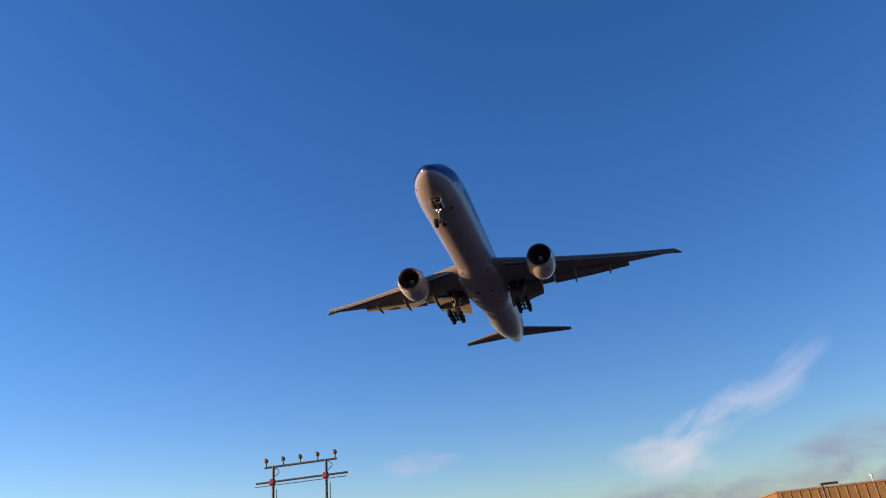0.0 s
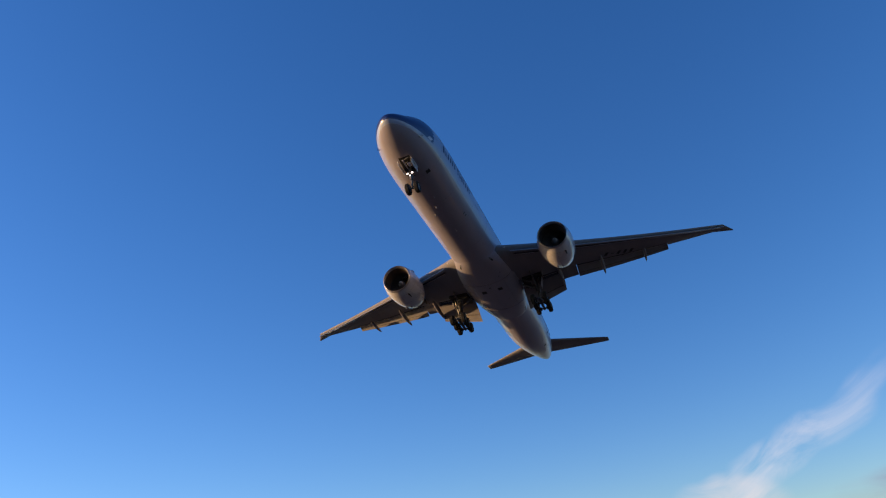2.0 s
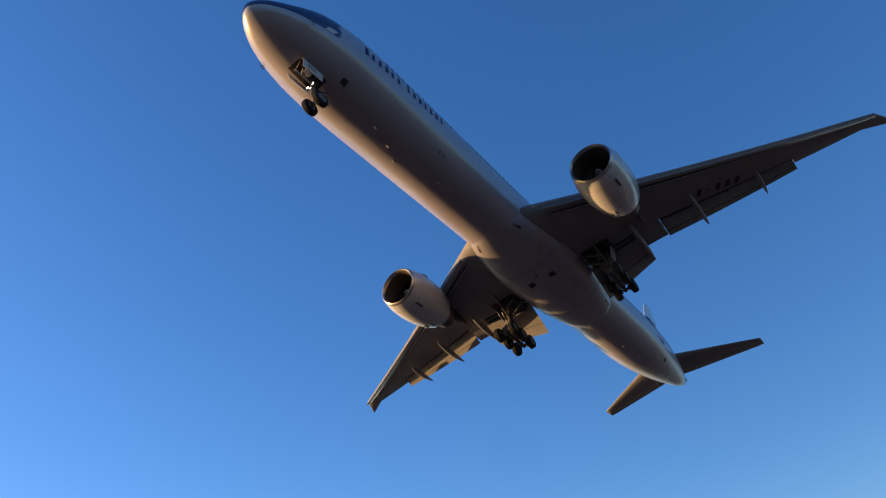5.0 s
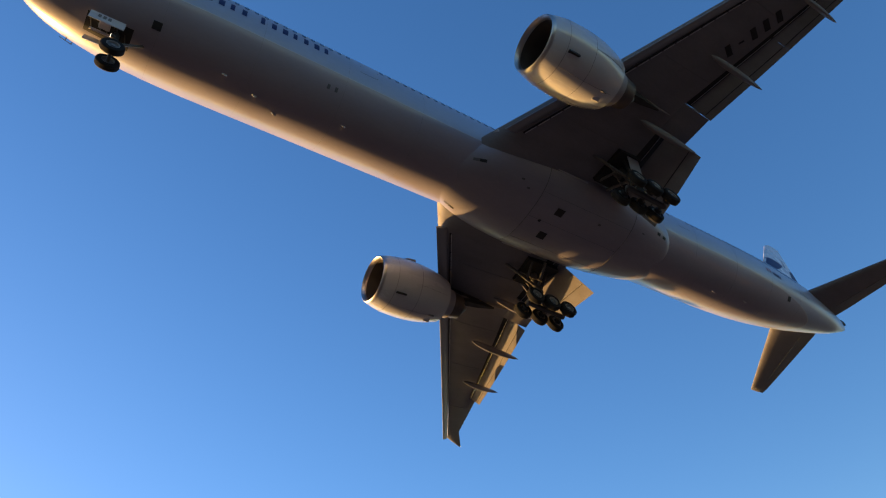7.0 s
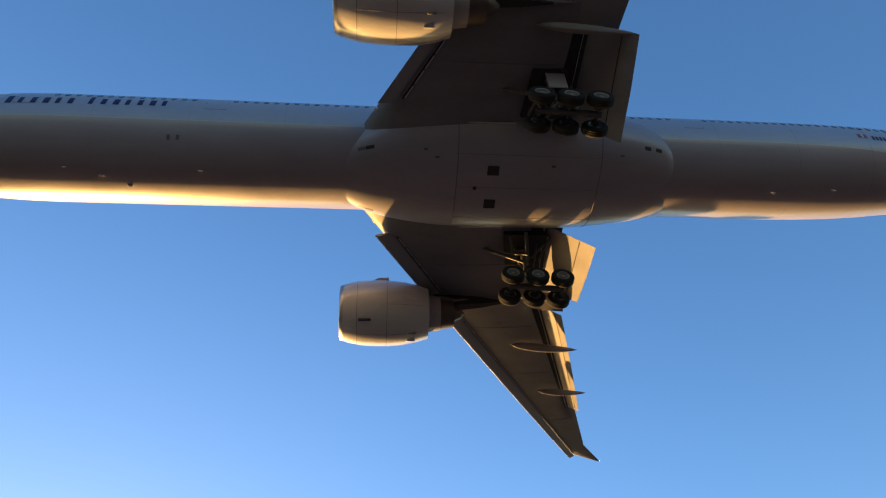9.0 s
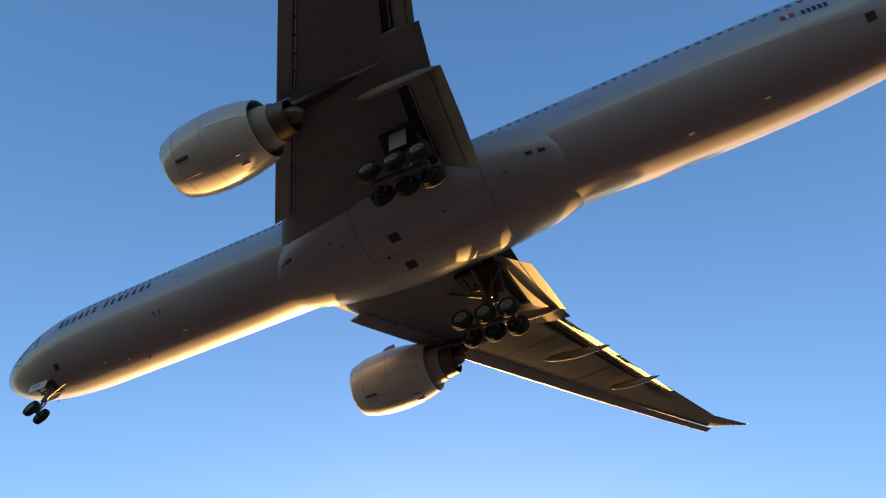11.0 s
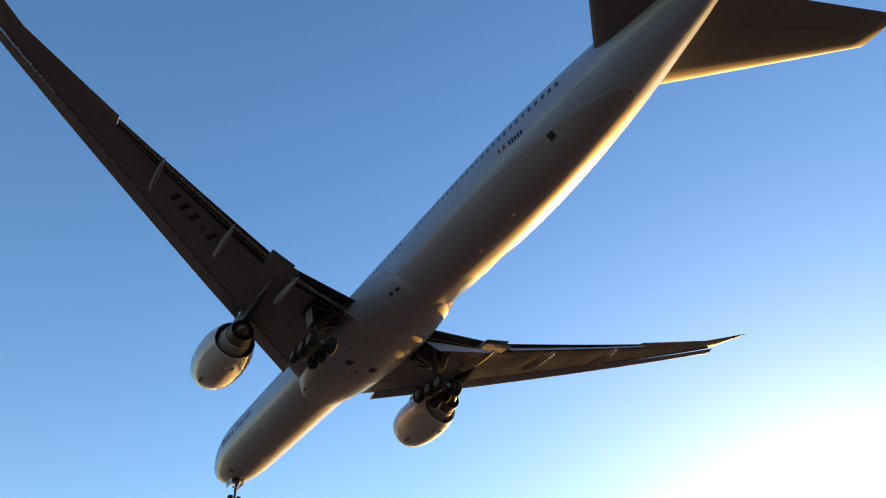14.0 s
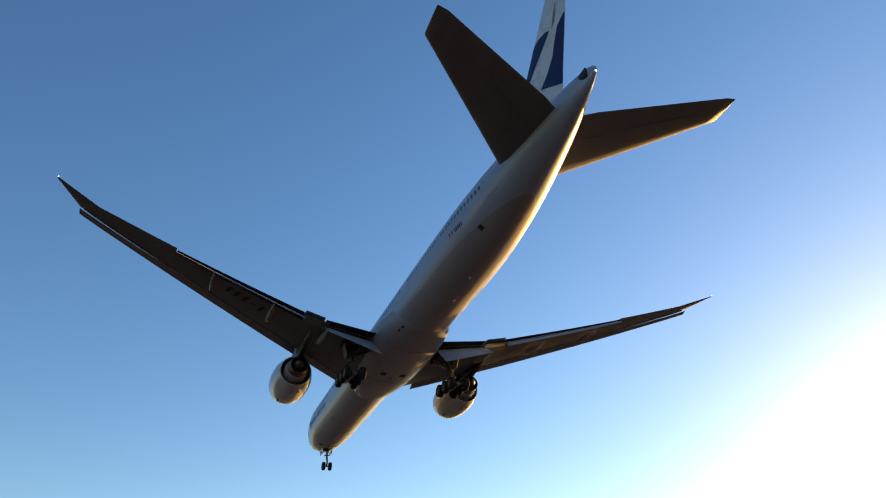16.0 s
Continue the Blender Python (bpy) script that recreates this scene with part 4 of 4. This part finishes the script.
def build_airliner():
    plane = thing("airliner", "large white twin-engine airliner on approach, landing gear down", "airliner")
    stations = [0.0, 0.02, 0.06, 0.14, 0.25, 0.45, 0.7, 1.0, 1.4, 1.8, 2.2, 2.6, 3.0, 3.5, 4, 4.5, 5, 5.7, 6.5, 7.5, 8.5, 10, 12, 20, 30, 40, 46, 48, 50, 52, 54, 56, 58, 60, 62, 64, 66, 67, 68, 69, 69.8, 70.3, 70.7, 71.0, 71.2]
    bm = loft([[hull(station(s), 360 * k / 72) for k in range(72)] for s in stations])
    bmesh.ops.remove_doubles(bm, verts=bm.verts[:], dist=0.001)
    body = smooth(part("fuselage", bm, fuselage_paint(), plane, "round white fuselage, blue sky shade put into its colour, navy nose stroke"), 60)
    # cabin windows, doors
    doors = (9.2, 18.6, 30.0, 44.6, 60.6)
    win = None
    for port in (True, False):
        s = 10.4
        while s < 59.6:
            if min(abs(s - d) for d in doors) > 0.75:
                phi = hull_phi(s, 0.5, port)
                at = on_hull(s, phi, 0.006)
                if win is None:
                    bm = bmesh.new()
                    ring = [[(0.13 * math.copysign(abs(math.cos(t)) ** 0.6, math.cos(t)), 0.19 * math.copysign(abs(math.sin(t)) ** 0.6, math.sin(t)), h) for t in (2 * math.pi * k / 12 for k in range(12))] for h in (-0.02, 0.008)]
                    loft(ring, bm=bm)
                    win = part("cabin_window", bm, GLASS, body)
                    win.matrix_basis = at
                else:
                    share("cabin_window", win, body, at)
            s += 0.533
        for d in doors:
            bm = bmesh.new()
            for s0, s1, z0, z1 in ((d - 0.55, d + 0.55, -0.62, -0.59), (d - 0.55, d + 0.55, 1.25, 1.28), (d - 0.55, d - 0.52, -0.59, 1.25), (d + 0.52, d + 0.55, -0.59, 1.25)):
                skin_patch(bm, s0, s1, z0, z1, port, grow=0.006)
            part("door_outline", bm, DARKGREY, body, "thin grey outline of a cabin door")
    # cockpit windows
    for port in (True, False):
        for s0, s1, z0, z1, sl in ((3.65, 4.1, 0.55, 0.9, 0.5), (4.15, 4.8, 0.62, 1.25, 0.45), (4.9, 5.5, 0.75, 1.3, 0.4)):
            bm = bmesh.new()
            skin_patch(bm, s0, s1, z0, z1, port, slant=sl, grow=0.01)
            part("cockpit_window", bm, GLASS, body, "dark cockpit window")
    for port in (True, False):
        bm = bmesh.new()
        skin_patch(bm, 5.25, 5.85, -1.04, -0.70, port, slant=0.9, grow=0.008)
        part("brush_mark", bm, WHITE, body, "white brush mark on the navy nose")
    # faint skin joints round the body
    for s in (8.0, 12.6, 17.4, 22.2, 45.8, 50.4, 55.0, 59.6):
        bm = bmesh.new()
        pts = [hull(s, 360 * k / 72, 0.001) for k in range(73)]
        for p, q in zip(pts, pts[1:]):
            tube(bm, p, q, 0.004, n=4)
        part("skin_joint", bm, GREY, body, "faint skin joint")
    # title: plain bars in place of lettering
    for port in (True, False):
        s = 8.25
        for k in range(14):
            if k == 6:
                s += 0.40
                continue
            h = 0.74 if k in (0, 7) else 0.56
            bm = bmesh.new()
            base = -0.66 + 0.022 * (s - 8.25)
            skin_patch(bm, s, s + (0.30, 0.22, 0.26)[k % 3], base, base + h, port)
            part("title_bar", bm, NAVY, body, "navy bar of the title")
            s += 0.60
        bm = bmesh.new()
        skin_patch(bm, 54.45, 55.05, -0.66, -0.36, port, grow=0.01)
        part("flag_mark", bm, RED, body, "small red painted flag")
        bm = bmesh.new()
        skin_patch(bm, 54.68, 54.82, -0.66, -0.36, port, grow=0.016)
        part("flag_stripe", bm, WHITE, body)
        s = 55.35
        for k in range(5):
            bm = bmesh.new()
            skin_patch(bm, s, s + 0.16, -0.72, -0.42, port)
            part("name_bar", bm, NAVY, body)
            s += 0.24
    # small fittings on the belly
    for s, x in ((7.85, -1.2), (57.75, -1.65)):
        ph = 180 + math.degrees(math.acos(min(1, -x / lerp(WID, s))))
        bm = bmesh.new()
        block(bm, (0, 0, 0), (0.42, 0.42, 0.03), bevel=0.01)
        o = part("valve_port", bm, BLACK, body, "dark square outflow port")
        o.matrix_basis = on_hull(s, ph, 0.01)
    for s in (16.5, 16.95):
        bm = bmesh.new()
        block(bm, (0, 0, 0), (0.16, 0.26, 0.03), bevel=0.01)
        o = part("static_port", bm, DARKGREY, body)
        o.matrix_basis = on_hull(s, 229, 0.01)
    for s, ph in ((11.4, 262), (13.1, 270), (14.4, 281), (18.0, 262), (49.0, 267), (52.6, 263)):
        bm = bmesh.new()
        loft([[(-0.12, -0.02, 0), (0.14, -0.02, 0), (0.14, 0.02, 0), (-0.12, 0.02, 0)], [(0.02, -0.01, 0.16), (0.15, -0.01, 0.16), (0.15, 0.01, 0.16), (0.02, 0.01, 0.16)]], bm=bm)
        o = part("blade_antenna", bm, WHITE, body, "small pale blade antenna")
        o.matrix_basis = on_hull(s, ph, -0.01)
    for s, ph in ((4.3, 212), (4.3, 328), (4.55, 203), (4.55, 337)):
        bm = bmesh.new()
        tube(bm, (0, 0, -0.02), (0, 0, 0.14), 0.02, n=6)
        tube(bm, (0.05, 0, 0.14), (-0.28, 0, 0.14), 0.018, n=6)
        o = part("pitot_probe", bm, DARKGREY, body)
        o.matrix_basis = on_hull(s, ph)
    for s, h in ((49.5, 0.45), (22.0, 0.4), (13.0, 0.4)):
        bm = bmesh.new()
        loft([[(-0.25, -0.03, 0), (0.3, -0.03, 0), (0.3, 0.03, 0), (-0.25, 0.03, 0)], [(0.1, -0.012, h), (0.32, -0.012, h), (0.32, 0.012, h), (0.1, 0.012, h)]], bm=bm)
        o = part("blade_antenna", bm, WHITE, body)
        o.matrix_basis = on_hull(s, 90)
    build_fairing(plane)
    first = None
    for side in (-1, 1):
        wing = build_wing(plane, side)
        build_engine(plane, side)
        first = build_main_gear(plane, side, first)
        if side < 0:
            # registration under the wing: plain bars
            for k in range(5):
                u = k / 4
                bm = bmesh.new()
                x, y = -14.1 - 3.1 * u, -37.55 - 1.75 * u
                big = k != 1
                zz = wing_z(x) - 0.5 * line(THK, abs(x)) * 0.8 - 0.02
                block(bm, (x, y, zz), (0.36, 0.8 if big else 0.12, 0.02), Matrix.Rotation(radians(28), 3, "Z"))
                part("marking_bar", bm, BLACK, wing, "black marking bar under the wing")
    build_nose_gear(plane)
    build_tail(plane)
    return plane


# ---- approach light mast ----
def build_mast():
    mast = thing("approach_light_mast", "rusty steel approach light mast with five lamps on a crossbar", "light mast")
    x0, x1, y = 14.32, 18.38, -35.07
    z = 7.10
    bm = bmesh.new()
    tube(bm, (x0 - 0.08, y, z), (x1 + 0.08, y, z), 0.06, n=10)
    part("crossbar", bm, GALV, mast)
    bm = bmesh.new()
    tube(bm, (x0 - 0.75, y + 0.15, z - 0.80), (x1 + 0.5, y + 0.15, z - 0.80), 0.055, n=10)
    part("lower_rail", bm, GALV, mast)
    bm = bmesh.new()
    tube(bm, (x0 - 0.75, y + 0.3, z - 1.0), (x1 + 0.5, y + 0.3, z - 1.0), 0.02, n=8)
    part("cable_tray", bm, GALV, mast, "thin rail below")
    for k in range(5):
        x = x0 + (x1 - x0) * k / 4
        bm = bmesh.new()
        tube(bm, (x, y, z), (x, y, z + 0.30), 0.04, n=8)
        stem = part("lamp_stem", bm, GALV, mast)
        bm = bmesh.new()
        rings = [[(x + r * math.cos(t), y + yy, z + 0.36 + 1.3 * r * math.sin(t)) for t in (2 * math.pi * i / 14 for i in range(14))] for yy, r in ((-0.15, 0.04), (-0.10, 0.075), (0.02, 0.098), (0.10, 0.102), (0.11, 0.08))]
        loft(rings, bm=bm)
        smooth(part("lamp_head", bm, LAMPDARK, stem, "dark round approach lamp"))
    for x in (14.85, 17.95):
        bm = bmesh.new()
        tube(bm, (x, y, 0), (x, y, z), 0.075, n=12)
        post = part("post", bm, GALV, mast)
        bm = bmesh.new()
        tube(bm, (x - 0.25, y + 0.1, 0), (x - 0.25, y + 0.1, z - 1.2), 0.025, n=6)
        part("conduit", bm, GALV, post)
        bm = bmesh.new()
        block(bm, (x, y + 0.1, z - 0.80), (0.30, 0.26, 0.30), bevel=0.05)
        part("clamp", bm, RED, post, "red painted clamp")
        bm = bmesh.new()
        pts = [Vector((x - 0.1 - 0.28 * math.sin(math.pi * i / 8), y + 0.1, z - 0.05 - 0.5 * i / 8)) for i in range(9)]
        for p, q in zip(pts, pts[1:]):
            tube(bm, p, q, 0.02, n=6)
        part("cable_loop", bm, LAMPDARK, post)


# ---- building and car-park lamp ----
def build_building():
    house = thing("warehouse", "low tan metal-clad warehouse with a flat roof", "warehouse")
    h = 5.35
    c = Vector((-19.7, -98.1, 0))              # near corner
    along = Vector((-1.0, 0.02, 0)).normalized()
    back = Vector((-along.y, along.x, 0))
    if back.y > 0:
        back = -back
    L1, L2 = 60.0, 20.0
    rot = Matrix((along, back, Vector((0, 0, 1)))).transposed()
    bm = bmesh.new()
    block(bm, c + along * L1 / 2 + back * L2 / 2 + Vector((0, 0, h / 2)), (L1, L2, h), rot)
    part("wall", bm, TAN, house)
    bm = bmesh.new()
    block(bm, c + along * L1 / 2 + back * L2 / 2 + Vector((0, 0, h + 0.1)), (L1 + 0.3, L2 + 0.3, 0.22), rot, bevel=0.03)
    part("roof", bm, ROOF, house, "flat roof with a metal edge")
    rib = None
    n = 55
    for k in range(n):
        p = c + along * (L1 * (k + 0.5) / n) - back * 0.03 + Vector((0, 0, h / 2))
        at = Matrix.Translation(p) @ rot.to_4x4()
        if rib is None:
            bm = bmesh.new()
            block(bm, (0, 0, 0), (0.16, 0.07, h - 0.1), bevel=0.02)
            rib = part("siding_rib", bm, TAN, house)
            rib.matrix_basis = at
        else:
            share("siding_rib", rib, house, at)
    bm = bmesh.new()
    p = c + along * 12.0 + back * 2.0
    tube(bm, p + Vector((0, 0, h)), p + Vector((0, 0, h + 0.9)), 0.10, n=10)
    tube(bm, p + Vector((0, 0, h + 0.85)), p + Vector((0, 0, h + 1.1)), 0.2, n=10)
    part("roof_vent", bm, WHITE, house, "small white roof vent")
    lamp = thing("street_lamp", "dark car-park lamp on a slim pole", "street lamp")
    p = Vector((-18.3, -71.1, 0))
    bm = bmesh.new()
    tube(bm, p, p + Vector((0, 0, 4.6)), 0.13, 0.11, n=10)
    part("pole", bm, LAMPDARK, lamp)
    bm = bmesh.new()
    block(bm, p + Vector((-0.62, 0.1, 4.65)), (1.5, 0.35, 0.2), bevel=0.04)
    part("lamp_head", bm, LAMPDARK, lamp)


ground()
build_mast()
build_building()
airliner = build_airliner()


def motions():
    walk(airliner, [(t, pose(x, y, z, PITCH, ROLL, YAW)) for t, x, y, z in FLIGHT])


motions()
